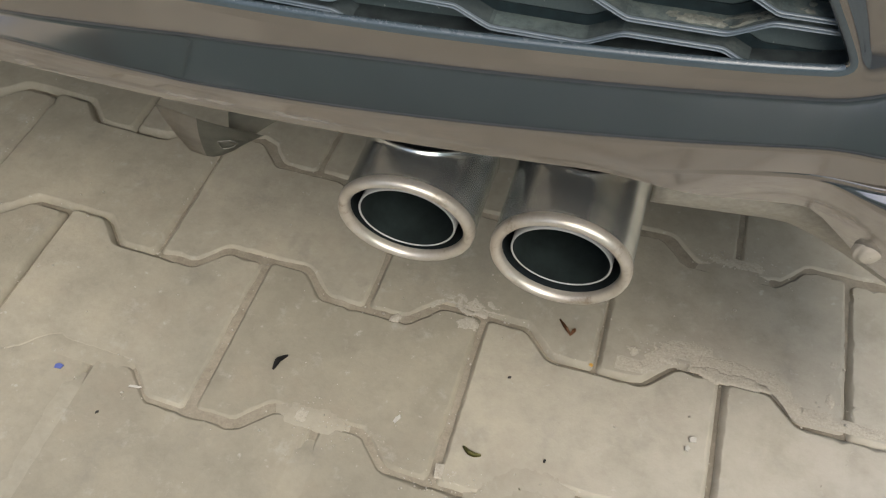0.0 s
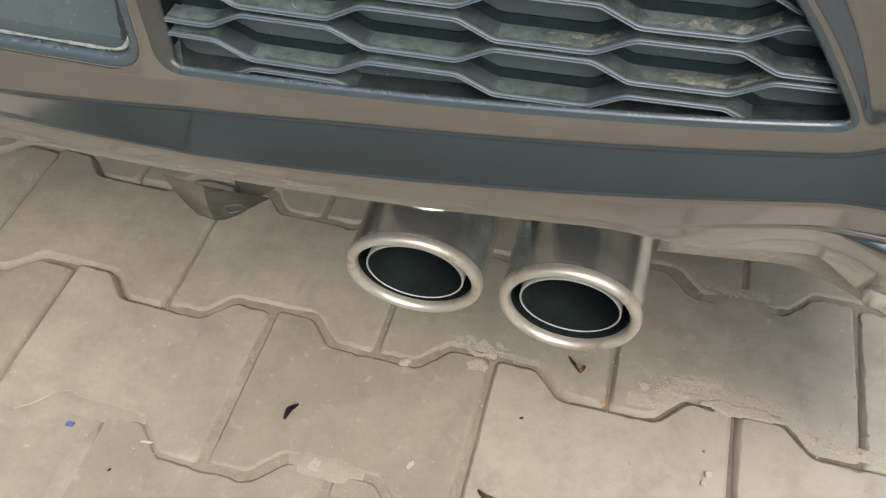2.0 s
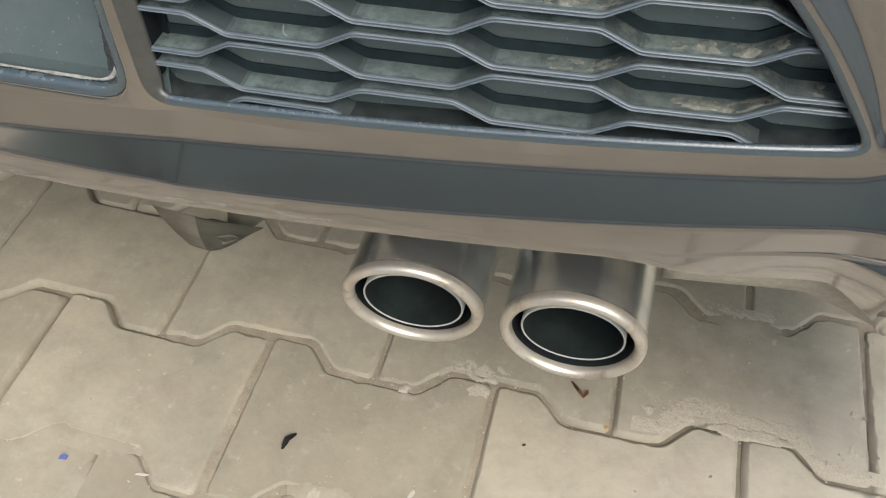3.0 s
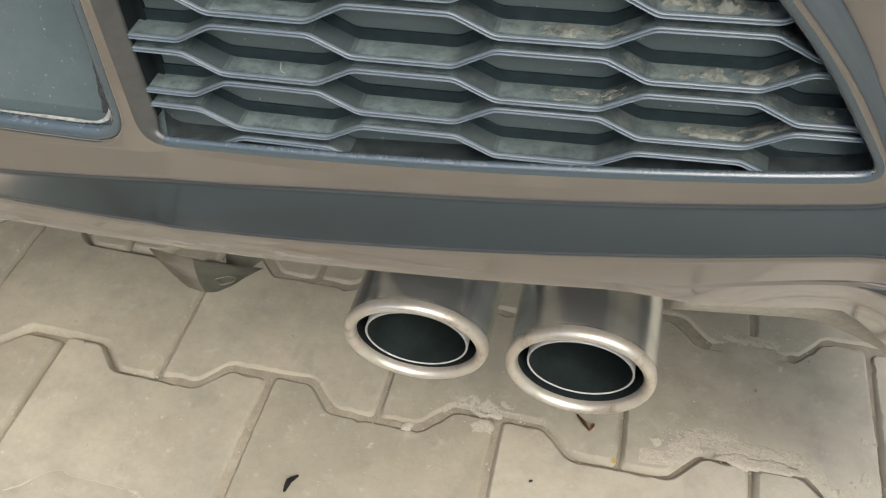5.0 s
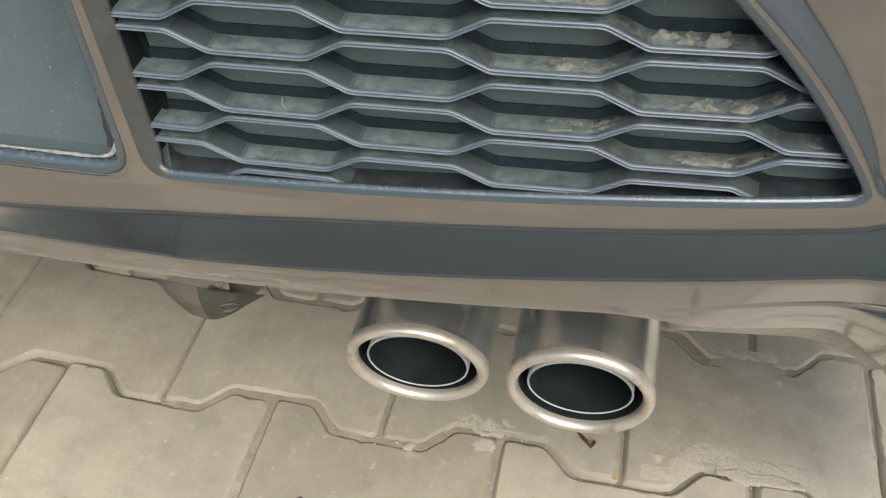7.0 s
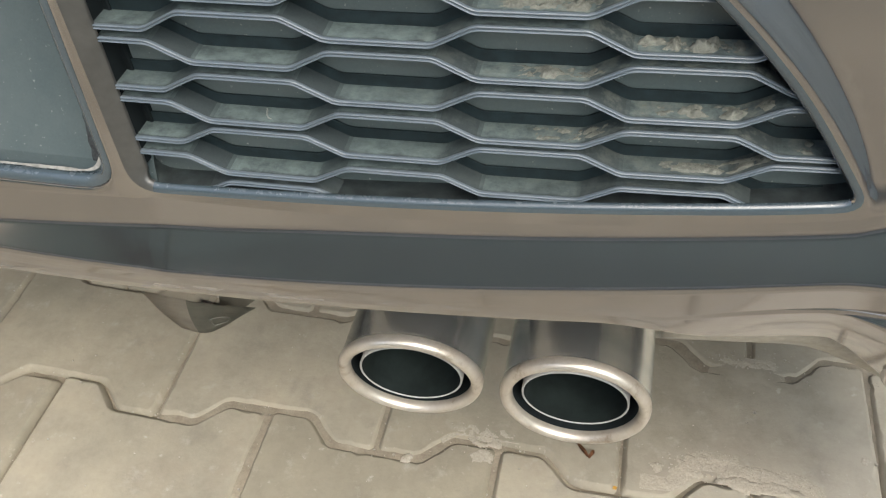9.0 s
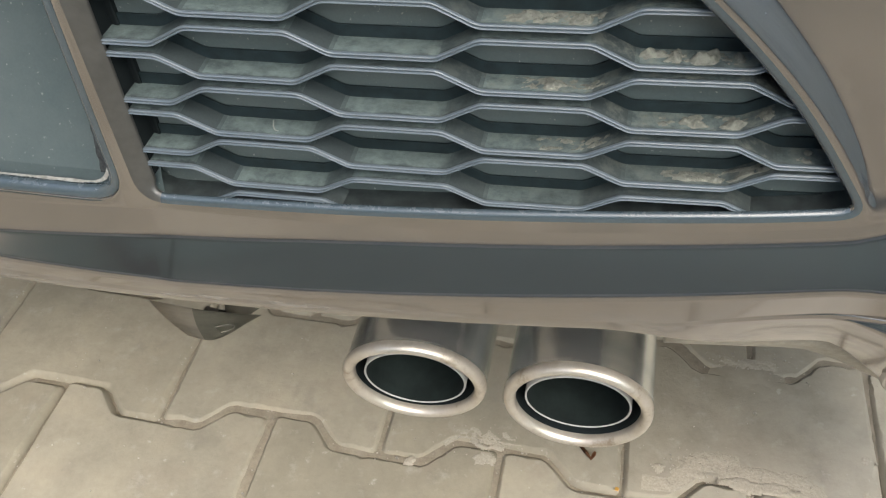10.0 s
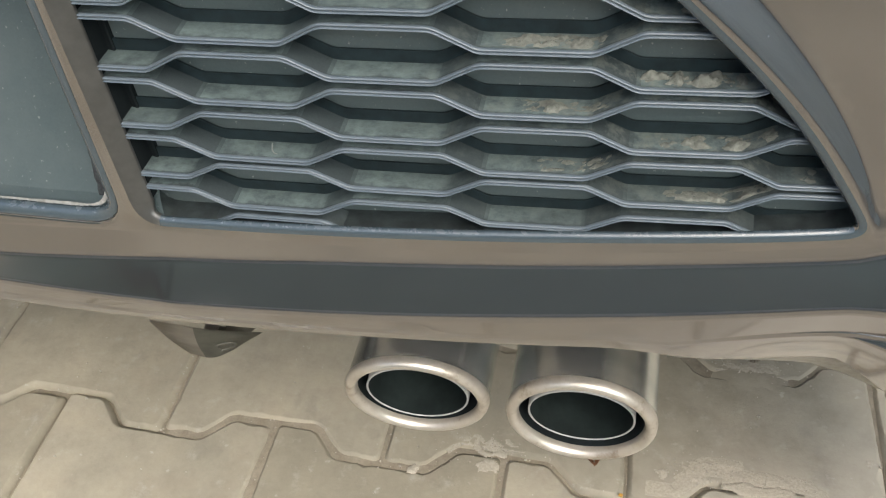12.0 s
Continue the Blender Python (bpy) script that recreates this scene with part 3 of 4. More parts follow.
for z in stations(0.500, 0.555, 0.0025):
    edge = -0.1432 - 0.13 * (z - 0.505)
    w = 0.0050 * rise((0.570 - z) / 0.05) * (0.85 + 0.3 * noise.noise(Vector((z * 300, 1, 1))))
    rows.append([(edge + dx, FACE + bow(edge) + 0.0085 + 0.472 * (z - 0.5) - 0.0012, z) for dx in (-w, -0.5 * w, 0.0, 0.0006)])
skin(bm, rows)
part("gasket", bm, plain_material("black_speckled_rubber", (0.022, 0.025, 0.026), 0.8, 0.0, 0.8, 700), recess, "black dusty gasket strip")

# grille: wavy bars in counter-phase before a dark backing
bm = bmesh.new()
LIP = [(0.0, 0.0), (0.0008, 0.0002), (0.0016, 0.0001), (0.0028, 0.0006), (0.0036, 0.0016), (0.0038, 0.0028), (0.0022, 0.0042), (-0.0008, 0.0062), (-0.0012, 0.030)]
SIDE = [(0.0, 0.0), (0.0010, 0.0003), (0.0026, 0.0012), (0.0050, 0.0026), (0.0070, 0.0042), (0.0077, 0.0056), (0.0060, 0.0066), (0.0045, 0.0105), (0.0, 0.030)]
skin(bm, reveal(GRILLE, LIP, SIDE), close_u=True)
frame_mesh = bm
grille = part("grille", frame_mesh, FRAME, car, "satin black grille with wavy horizontal bars")
# the left chamfer's dark colour stands in for dark surroundings it would mirror
grille.data.materials.append(plain_material("dark_grey_reflection_edge", (0.060, 0.059, 0.054), 0.30, 0.0, 0.2, 120))
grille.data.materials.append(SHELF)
grille.data.materials.append(PAINT)
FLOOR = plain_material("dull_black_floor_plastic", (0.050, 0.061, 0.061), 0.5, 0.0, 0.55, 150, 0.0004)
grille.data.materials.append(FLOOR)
for poly in grille.data.polygons:
    depth = poly.center.y - FACE - bow(poly.center.x)
    if poly.center.x < -0.1085 and (poly.normal.x > 0.3 or poly.center.x < -0.1175) and depth < 0.0062:
        poly.material_index = 1
    elif poly.center.x > 0.05 and abs(poly.normal.x) > 0.45 and depth < 0.0058:
        poly.material_index = 3
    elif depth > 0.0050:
        # low faces deep in the opening get the blacker plastic
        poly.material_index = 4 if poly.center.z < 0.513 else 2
bm = bmesh.new()
back = FACE + 0.0172
skin(bm, [[(x, back + bow(x), z) for z in stations(0.48, 0.655, 0.02)] for x in stations(-0.13, 0.19, 0.01)])
part("backing", bm, BACKING, grille, "dusty glossy black backing plate")
BAR_Z = [0.493, 0.5065, 0.522, 0.5345, 0.5485, 0.5625, 0.576, 0.590, 0.604, 0.6175, 0.6315]
HALF = 0.0541
DEEP = 0.0056  # height of the dark upright strip behind each bar
NODE = -0.0274 - 0.0007  # where an even flat begins


def bar_z(i, x):
    """Height of the i-th bar: flats joined by slopes."""
    amp = 0.0040
    s = (x - NODE) / HALF
    k = math.floor(s)
    f = (s - k) * HALF
    flat = HALF - 0.0152
    sign = 1 if (k + i) % 2 else -1
    v = 1.0 if f < flat else 1 - 2 * (f - flat) / (HALF - flat)
    return BAR_Z[i] + amp * sign * v


def bar_rows(i, x0, x1):
    xs = {x0, x1}
    k = math.floor((x0 - NODE) / HALF)
    while NODE + k * HALF < x1:
        for c in (NODE + k * HALF, NODE + (k + 1) * HALF - 0.0152):
            for o in (-0.0022, -0.0008, 0.0008, 0.0022):
                if x0 < c + o < x1:
                    xs.add(c + o)
        k += 1
    xs = sorted(xs)
    rows = []
    t = 0.00072
    for x in xs:
        z0 = 0.25 * bar_z(i, x - 0.0015) + 0.5 * bar_z(i, x) + 0.25 * bar_z(i, x + 0.0015)
        up = DEEP if i + 1 == len(BAR_Z) else max(0.001, min(DEEP, bar_z(i + 1, x) - z0 - 0.0014))
        if i == 0:
            up *= rise((z0 - 0.4960 - 0.05 * max(0.0, x + 0.05)) / 0.003)
        sect = [(0.0122, up), (0.0113, up), (0.0113, t * 0.9), (0.0020, t * 0.6), (0.0016, t * 1.25), (0.0009, t * 1.5), (0.0003, t * 1.35), (0.0, t * 0.95), (0.0001, t * 0.40), (0.0005, t * 0.12),
                (0.0005, -t * 0.22), (0.0, -t * 0.5), (-0.0002, -t * 0.95), (0.0003, -t * 1.45), (0.0030, -t * 0.7), (0.0122, -t * 0.7)]
        rows.append([(x, FACE + 0.0045 + bow(x) + d, z0 + h) for d, h in sect])
    return rows


for i, z0 in enumerate(BAR_Z):
    x0 = -0.1200 + 0.012 * (z0 - 0.505)
    x1 = min(0.1700, grille_right(max(z0 - 0.005, 0.5185)) + 0.0025)
    bm = bmesh.new()
    rows = bar_rows(i, x0, x1)
    vs = skin(bm, rows, close_u=True)
    bm.faces.new(vs[0])
    bm.faces.new(vs[-1])
    bm.faces.ensure_lookup_table()
    ob = part("grille_bar", bm, BAR, grille, smooth=False)
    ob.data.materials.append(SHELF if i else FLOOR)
    ob.data.materials.append(DARK_STRIP)
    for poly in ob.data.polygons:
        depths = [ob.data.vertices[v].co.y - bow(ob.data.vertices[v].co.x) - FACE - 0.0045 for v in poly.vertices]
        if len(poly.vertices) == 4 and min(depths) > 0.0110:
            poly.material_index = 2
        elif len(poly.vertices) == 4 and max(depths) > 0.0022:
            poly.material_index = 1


# the pocket's closed end beside the pillar: a black wall with a raised edge at its back
bm = bmesh.new()
rows = []
for z in stations(0.503, 0.652, 0.008):
    x = -0.1192 + 0.012 * (z - 0.505)
    rows.append([(x + dx, FACE + bow(x) + d, z) for dx, d in ((0.0, 0.0050), (0.0004, 0.0156), (0.0030, 0.0150), (0.0036, 0.0153), (0.0038, 0.0175))])
skin(bm, rows)
part("pocket_wall", bm, SOOT, grille, "black side wall of the grille pocket", smooth=False)


def mud_strip(i, x0, x1, height, seed, cover):
    """Lumps of dried mud along the top of a bar."""
    bm = bmesh.new()
    rows = []
    n = max(6, round((x1 - x0) / 0.0009))
    for k in range(n + 1):
        x = x0 + (x1 - x0) * k / n
        ends = min(1.0, min(k, n - k) / 13)
        row = []
        for j in range(10):
            d = 0.0024 + 0.0084 * j / 9
            v = 1.7 * noise.fractal(Vector((x * 150, d * 230, seed * 7.3)), 0.65, 2.3, 5) + cover
            e = ends * min(1.0, min(j + 0.35, 9.8 - j) / 2.5)
            h = max(-0.0014, height * (0.9 * v - 0.12) * e - 0.0014 * (1 - e))
            row.append((x, FACE + 0.0045 + bow(x) + d, bar_z(i, x) + 0.0010 + h))
        rows.append(row)
    skin(bm, rows)
    return part("mud", bm, MUD, grille, "dried mud caught on a grille bar")


for i, x0, x1, h, cover in ((2, 0.088, 0.142, 0.0008, -0.3), (3, 0.034, 0.078, 0.0013, -0.08), (4, 0.080, 0.142, 0.0018, 0.0), (5, 0.030, 0.076, 0.0017, 0.0),
                            (6, 0.076, 0.124, 0.0024, 0.1), (7, 0.028, 0.074, 0.0014, 0.25), (8, 0.082, 0.106, 0.0020, 0.15), (3, 0.138, 0.158, 0.0020, 0.1), (1, 0.14, 0.166, 0.0008, 0.0)):
    if bar_z(i, (x0 + x1) / 2) < BAR_Z[i]:
        mud_strip(i, x0, x1, h, i + x0 * 10, cover)

# a pale fibre stuck to one shelf
bm = bmesh.new()
fibre = fillet([(-0.0612, 0.0100, 0.0), (-0.0600, 0.0062, 0.0), (-0.0584, 0.0042, 0.0), (-0.0570, 0.0038, 0.0)], [0, 0.002, 0.002, 0], 4)
skin(bm, [[(p.x + dx, FACE + 0.0045 + bow(p.x) + p.y + dx * 0.4, bar_z(3, p.x) + 0.0011 + dz) for dx, dz in ((-0.0003, -0.0004), (0.0, 0.0001), (0.0003, -0.0004))] for p in fibre])
part("fibre", bm, plain_material("pale_fibre", (0.21, 0.22, 0.205), 0.8, 0.0, 0.1, 300), grille, "pale curled fibre on a dusty bar")

# exhaust tips
TIP_Y = -0.13


def exhaust_tip(x, z, notch, lean, turn, shift, pipe, nod):
    """lean: how far the rim's top stands out; turn: how far its right side lies back; shift: the whole rim's place along y;
    nod: how much more the inner pipe's top stands out."""
    tip = new("exhaust_tip")
    tip.parent = car
    R = 0.0432

    def leaning(mesh, more=0.0):
        for v in mesh.verts:
            v.co.y += shift + 0.4 * more - (lean + more) * (v.co.z - z) / R + turn * (v.co.x - x) / R

    bm = bmesh.new()
    rings = []
    for f, r in ((0.0, 0.0004), (0.1, -0.0001), (0.5, 0.0), (0.86, 0.0), (0.92, 0.0005), (0.97, 0.0014), (1.0, 0.0022), (1.04, 0.0024), (1.05, 0.0014), (1.0, -0.0008), (0.5, -0.003), (0.1, -0.004)):
        ring = []
        for k in range(72):
            a = 2 * math.pi * k / 72
            end = TIP_Y + notch + (0.042 if math.cos(a) > 0 else 0.032) * abs(math.cos(a)) ** 2.0 + (0.02 if math.sin(a) < 0 else 0.0) * abs(math.sin(a))
            q = r * (0.25 + 0.75 * rise(math.sin(a) * 2)) if r > 0 else r
            ring.append((x + (R + q) * math.cos(a), TIP_Y + 0.0035 + f * (end - TIP_Y - 0.0035) + (shift - lean * math.sin(a) + turn * math.cos(a)) * max(0.0, 1 - f), z + (R + q) * math.sin(a)))
        rings.append(ring)
    skin(bm, rings, close_u=True)
    part("sleeve", bm, STEEL, tip, "brushed stainless steel sleeve")
    bm = bmesh.new()
    prof = []
    for k in range(17):
        a = 2 * math.pi * k / 16
        prof.append((R - 0.0031 + 0.0037 * math.cos(a), TIP_Y + 0.0018 + 0.0054 * math.sin(a)))
    lathe(bm, prof[:-1], (x, z), close=True)
    leaning(bm)
    part("rim", bm, RIM, tip, "polished rolled steel rim")
    bm = bmesh.new()
    lathe(bm, [(R - 0.0066, TIP_Y + 0.002), (R - 0.0070, TIP_Y + 0.05), (R - 0.008, TIP_Y + 0.16)], (x, z))
    leaning(bm)
    part("liner", bm, SOOT, tip, "sooty black liner")
    bm = bmesh.new()
    lathe(bm, [(pipe - 0.0006, TIP_Y + 0.0020), (pipe, TIP_Y + 0.0015), (pipe + 0.0006, TIP_Y + 0.0020), (pipe + 0.0006, TIP_Y + 0.018), (pipe - 0.0006, TIP_Y + 0.018)], (x, z), close=True)
    leaning(bm, nod)
    part("pipe_edge", bm, EDGE, tip, "thin bare steel pipe edge")
    bm = bmesh.new()
    lathe(bm, [(pipe - 0.0007, TIP_Y + 0.0022), (pipe - 0.0006, TIP_Y + 0.30), (0.0001, TIP_Y + 0.302)], (x, z))
    leaning(bm, nod)
    part("inner_pipe", bm, PIPE, tip, "dark hollow inner pipe")
    return tip


exhaust_tip(-0.0267, 0.3155, 0.0185, 0.0045, 0.0025, -0.0008, 0.0305, 0.0002)
exhaust_tip(0.0712, 0.3135, 0.0325, 0.0018, 0.0, -0.0010, 0.0306, 0.0026)
bm = bmesh.new()
lathe(bm, [(0.036, TIP_Y + 0.158), (0.036, TIP_Y + 0.5)], (-0.0262, 0.3155), 24)
lathe(bm, [(0.036, TIP_Y + 0.158), (0.036, TIP_Y + 0.5)], (0.0715, 0.3135), 24)
part("tail_pipe", bm, UNDER, car, "rusty dark tail pipes")

# towing bracket: a bent sheet hanging below the bumper; a dark sheet paints the shade behind its upper edge
TOP = fillet([(-0.1520, -0.1660, 0.4130), (-0.1290, -0.1570, 0.3970), (-0.1060, -0.1415, 0.3785)], [0, 0.010, 0], 6)
FOOT = fillet([(-0.1570, -0.1450, 0.3530), (-0.1390, -0.1495, 0.3565), (-0.1250, -0.1465, 0.3650)], [0, 0.008, 0], 6)
bm = bmesh.new()
rows = []
for t in stations(0, 1, 0.1):
    bulge = 0.0035 * math.sin(math.pi * t)
    rows.append([p.lerp(q, t) + Vector((0, -bulge * 0.5, bulge * 0.5)) for p, q in zip(TOP, FOOT)])
rows.append([q + Vector((0.001, 0.006, -0.0015)) for q in FOOT])
rows.append([q + Vector((0.004, 0.020, 0.004)) for q in FOOT])
skin(bm, rows)
bmesh.ops.solidify(bm, geom=bm.faces[:], thickness=0.0022)
hook = part("tow_bracket", bm, BRACKET, car, "dusty plastic under-bumper bracket, its front painted darker as shade")
# front facet painted darker, since the light barely parts the two facets
hook.data.materials.append(plain_material("brown_plastic_shade_side", (0.150, 0.144, 0.114), 0.6, 0.0, 0.3, 70, 0.0005))
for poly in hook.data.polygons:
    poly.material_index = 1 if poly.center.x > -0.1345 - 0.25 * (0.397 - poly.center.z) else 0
# darker colour stands in for the shade inside the hollow and eye
shade_plastic = plain_material("brown_plastic_shade_colour", (0.095, 0.090, 0.070), 0.6, 0.0, 0.3, 70, 0.0005)
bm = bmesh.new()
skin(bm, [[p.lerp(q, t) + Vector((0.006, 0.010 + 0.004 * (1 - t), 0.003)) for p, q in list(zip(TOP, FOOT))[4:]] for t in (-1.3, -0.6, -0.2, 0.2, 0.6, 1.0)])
part("bracket_shade_sheet", bm, shade_plastic, hook, "dark sheet painted as shade behind the bracket's edge")
bm = bmesh.new()
loop = resample(round_loop([Vector((-0.0052, 0.0058)), Vector((-0.0046, -0.0060)), Vector((0.0030, -0.0050)), Vector((0.0062, 0.0010)), Vector((0.0036, 0.0058))], [0.002, 0.002, 0.004, 0.004, 0.004]), 0.001)
skin(bm, [[(p.x, -d, p.y) for p in inset(loop, k)] for k, d in ((0.0, 0.0), (0.0001, 0.0006), (0.0008, 0.0006), (0.0009, 0.0))], close_u=True)
eye = part("bracket_eye", bm, shade_plastic, hook, "ring of the bracket's eye, darkened to look recessed")
eye.matrix_basis = pose(-0.1252, -0.1508, 0.3745, 20, 0, 24)

# dusty valance behind the bumper's lower edge, and its fixing
bm = bmesh.new()
rows = []
for x in stations(0.112, 0.40, 0.01):
    d = max(0.0, x - 0.175)
    zb = 0.377 + 0.06 * (min(x, 0.175) - 0.11) - 0.75 * d * d / (d + 0.03) - 5.0 * max(0.0, x - 0.25) ** 2
    pr = fillet([(-0.150, z_bottom(x) + 0.006), (-0.148, zb + 0.02), (-0.134, zb), (-0.120, zb + 0.004), (-0.02, zb + 0.012)], [0, 0.008, 0.004, 0.004, 0])
    rows.append([(x, p.x + bow(x), p.y) for p in pr])
vs = skin(bm, rows)
bm.faces.new(vs[0])
part("valance", bm, TRIM, car, "dusty grey plastic valance")
bm = bmesh.new()
lathe(bm, [(0.0002, -0.0022), (0.0040, -0.0020), (0.0052, -0.0010), (0.0054, 0.0006), (0.0066, 0.0004), (0.0072, 0.0012), (0.0072, 0.004)], (0, 0), 20)
bolt = part("bolt", bm, BRACKET, car, "dusty round fixing")
bolt.matrix_basis = pose(0.2115, lower_y(0.2115, 0.4150) - 0.0016, 0.4150, -8, 0, 12)

# unseen bumper corners, drawn low along the car's sides to block side light
for x in (CENTRE - 0.86, 0.41):
    bm = bmesh.new()
    y0 = bow(x) - 0.172
    rows = [[(x + dx, y, z) for z in (0.22, 0.42, 0.60, 0.80)] for dx, y in ((0.0, y0), (0.012, y0 + 0.03), (0.016, y0 + 0.10), (0.016, 0.30))] if x > 0 else [[(x - dx, y, z) for z in (0.22, 0.42, 0.60, 0.80)] for dx, y in ((0.0, y0), (0.012, y0 + 0.03), (0.016, y0 + 0.10), (0.016, 0.30))]
    skin(bm, rows)
    bmesh.ops.solidify(bm, geom=bm.faces[:], thickness=0.003)
    part("bumper_corner", bm, PAINT, car, "unseen glossy grey bumper corner, added to block side light")

# small tab under the bumper between the exhaust tips
bm = bmesh.new()
rows = []
for x in stations(0.008, 0.034, 0.0065):
    zt = z_bottom(x) - 0.0095
    pr = fillet([(-0.166, zt + 0.008), (-0.165, zt - 0.006), (-0.158, zt - 0.0115), (-0.12, zt - 0.010)], [0, 0.003, 0.003, 0])
    rows.append([(x, q.x + bow(x), q.y) for q in pr])
vs = skin(bm, rows)
bm.faces.new(vs[0])
bm.faces.new(vs[-1])
part("tab", bm, TRIM, car, "dusty plastic tab under the bumper")

# body above and ahead of the bumper
# unseen and guessed; its floor also keeps light off the ground
bm = bmesh.new()
rows = []
for x in stations(CENTRE - 0.86, 0.41, 0.05):
    e = min(1, (0.43 - abs(x - CENTRE) + 0.43) / 0.2)
    s = math.sqrt(max(0, 1 - (1 - e) ** 2))
    b = bow(x)
    outline = [(0.10, 0.42), (-0.10, 0.80), (-0.06, 1.0), (0.02, 1.08), (0.25, 1.08 + 0.42 * s), (0.6, 1.12 + 0.5 * s), (2.2, 1.12 + 0.5 * s), (2.9, 1.08), (3.9, 0.98), (4.1, 0.6), (4.05, 0.25), (1.05, 0.25), (0.70, 0.42), (0.16, 0.44)]
    outline[1] = (face_y(x, 0.80) - b, 0.80)
    rows.append([(x, y + (b if y < 0.5 else 0), z) for y, z in outline])
skin(bm, rows, close_u=True)
bmesh.ops.holes_fill(bm, edges=bm.edges)
part("body", bm, PAINT, car, "grey metallic car body", smooth=False)
# unseen wheels; the rear pair stands close to block light under the corner
for x in (CENTRE - 0.76, CENTRE + 0.76):
    for y in (0.56, 3.30):
        bm = bmesh.new()
        rings = []
        for r, dx in ((0.2, -0.1), (0.31, -0.1), (0.33, -0.08), (0.33, 0.08), (0.31, 0.1), (0.2, 0.1)):
            rings.append([(x + dx, y + r * math.cos(a * math.pi / 24), 0.329 + r * math.sin(a * math.pi / 24)) for a in range(48)])
        skin(bm, rings, close_u=True, close_v=True)
        wheel = part("wheel", bm, TYRE, car, "black rubber tyre on an alloy rim")
        bm = bmesh.new()
        rings = [[(x + dx, y + r * math.cos(a * math.pi / 24), 0.329 + r * math.sin(a * math.pi / 24)) for a in range(48)] for r, dx in ((0.2, -0.09), (0.17, -0.05), (0.05, -0.06), (0.05, 0.06), (0.17, 0.05), (0.2, 0.09))]
        skin(bm, rings, close_u=True)
        part("rim", bm, ALLOY, wheel)

# ---------------------------------------------------------------- unseen walls, added for the bumper's reflections and bounced light
def wall(name, lo, hi, material, label):
    bm = bmesh.new()
    box(bm, lo, hi)
    return tagged(new(name, mesh_of(name, bm, material, False)), label, "wall", kind="structure")


for name, lo, hi in (("wall_south", (-1.875, -3.2), (1.9, -3.0)), ("wall_south_west", (-2.40, -3.2), (-1.93, -3.0)), ("wall_east", (1.9, -3.2), (2.1, 8.0))):
    east = name == "wall_east"
    wall(name, (*lo, -0.02), (*hi, 0.78), EASTPAINT if east else WALLPAINT, "unseen low grey wall, added to bounce light and be mirrored")
    # the upper course is lighter to brighten what the ledge mirrors higher up
    courses = ((0.78, 1.35, EASTPAINT),) if east else ((0.78, 1.28, DARKSHEET), (1.283, 1.85, UPPERSHEET))
    for k, (z0, z1, material) in enumerate(courses):
        wall(name + "_fence" + ("_upper" if k else ""), (lo[0], lo[1] + 0.05, z0), (hi[0], hi[1] - 0.003, z1), material, "unseen metal sheet fence, added for the bumper to mirror")
for name in ("wall_south_west", "wall_south_west_fence", "wall_south_west_fence_upper"):
    for v in bpy.data.objects[name].data.vertices:
        if v.co.x < -2.2:
            v.co.x = -2.86 - 0.26 * max(0.0, v.co.z - 0.78)
wall("wall_gap", (-1.945, -3.25, -0.02), (-1.860, -3.06, 1.85), DARKSHEET, "unseen dark sheet closing the gap between two added walls")
# made-up slanting bar, only there to be mirrored as a dark line
post = wall("leaning_bar", (-1.925, -2.996, -0.02), (-1.875, -2.95, 1.85), UNDER, "unseen black bar, added for a dark line the ledge mirrors")
for v in post.data.vertices:
    v.co.x -= 0.22 + 1.0 * (v.co.z - 1.2)
wall("wall_tall_west", (-3.6, -9.0, -0.02), (-3.4, -3.303, 3.3), PLASTER, "unseen tall sandy plastered wall, added for the bumper to mirror")
wall("wall_west", (-3.6, -3.30, -0.02), (-3.4, 4.0, 2.2), PLASTER, "unseen sandy plastered wall, added to close the west side")

# ---------------------------------------------------------------- litter


def leaf(name, label, x, y, turn, path, width, material):
    """A curled scrap of leaf along a bent path, lying on the paving."""
    bm = bmesh.new()
    rows = []
    pts = [Vector(p) for p in path]
    n = 4
    line = [pts[i].lerp(pts[i + 1], k / n) for i in range(len(pts) - 1) for k in range(n)] + [pts[-1]]
    for i, p in enumerate(line):
        s = i / (len(line) - 1)
        d = (line[min(i + 1, len(line) - 1)] - line[max(i - 1, 0)]).normalized()
        side = Vector((-d.y, d.x, 0)) * width * (0.15 + 0.85 * math.sin(math.pi * (0.08 + 0.84 * s))) / 2
        rows.append([p - side + Vector((0, 0, 0.3 * side.length)), p, p + side + Vector((0, 0, 0.3 * side.length))])
    skin(bm, rows)
    bmesh.ops.solidify(bm, geom=bm.faces[:], thickness=0.0004)
    ob = new(name, mesh_of(name, bm, material))
    ob.matrix_world = pose(x, y, 0.0006, 0, 0, turn)
    return tagged(ob, label, "leaf", "leaf scraps on the paving")


DRYLEAF = plain_material("dry_black_leaf", (0.02, 0.018, 0.016), 0.7, 0.0, 0.3, 200)
GREENLEAF = plain_material("olive_green_leaf", (0.15, 0.14, 0.035), 0.6, 0.0, 0.3, 200)
BROWNLEAF = plain_material("rust_brown_leaf", (0.20, 0.085, 0.035), 0.6, 0.0, 0.35, 200)
leaf("leaf", "dry blackish curled leaf scrap on a paver", -0.1745, -0.101, 0, [(-0.004, -0.010, 0.0005), (-0.0022, 0.0, 0.003), (0.004, 0.0085, 0.001)], 0.006, DRYLEAF)
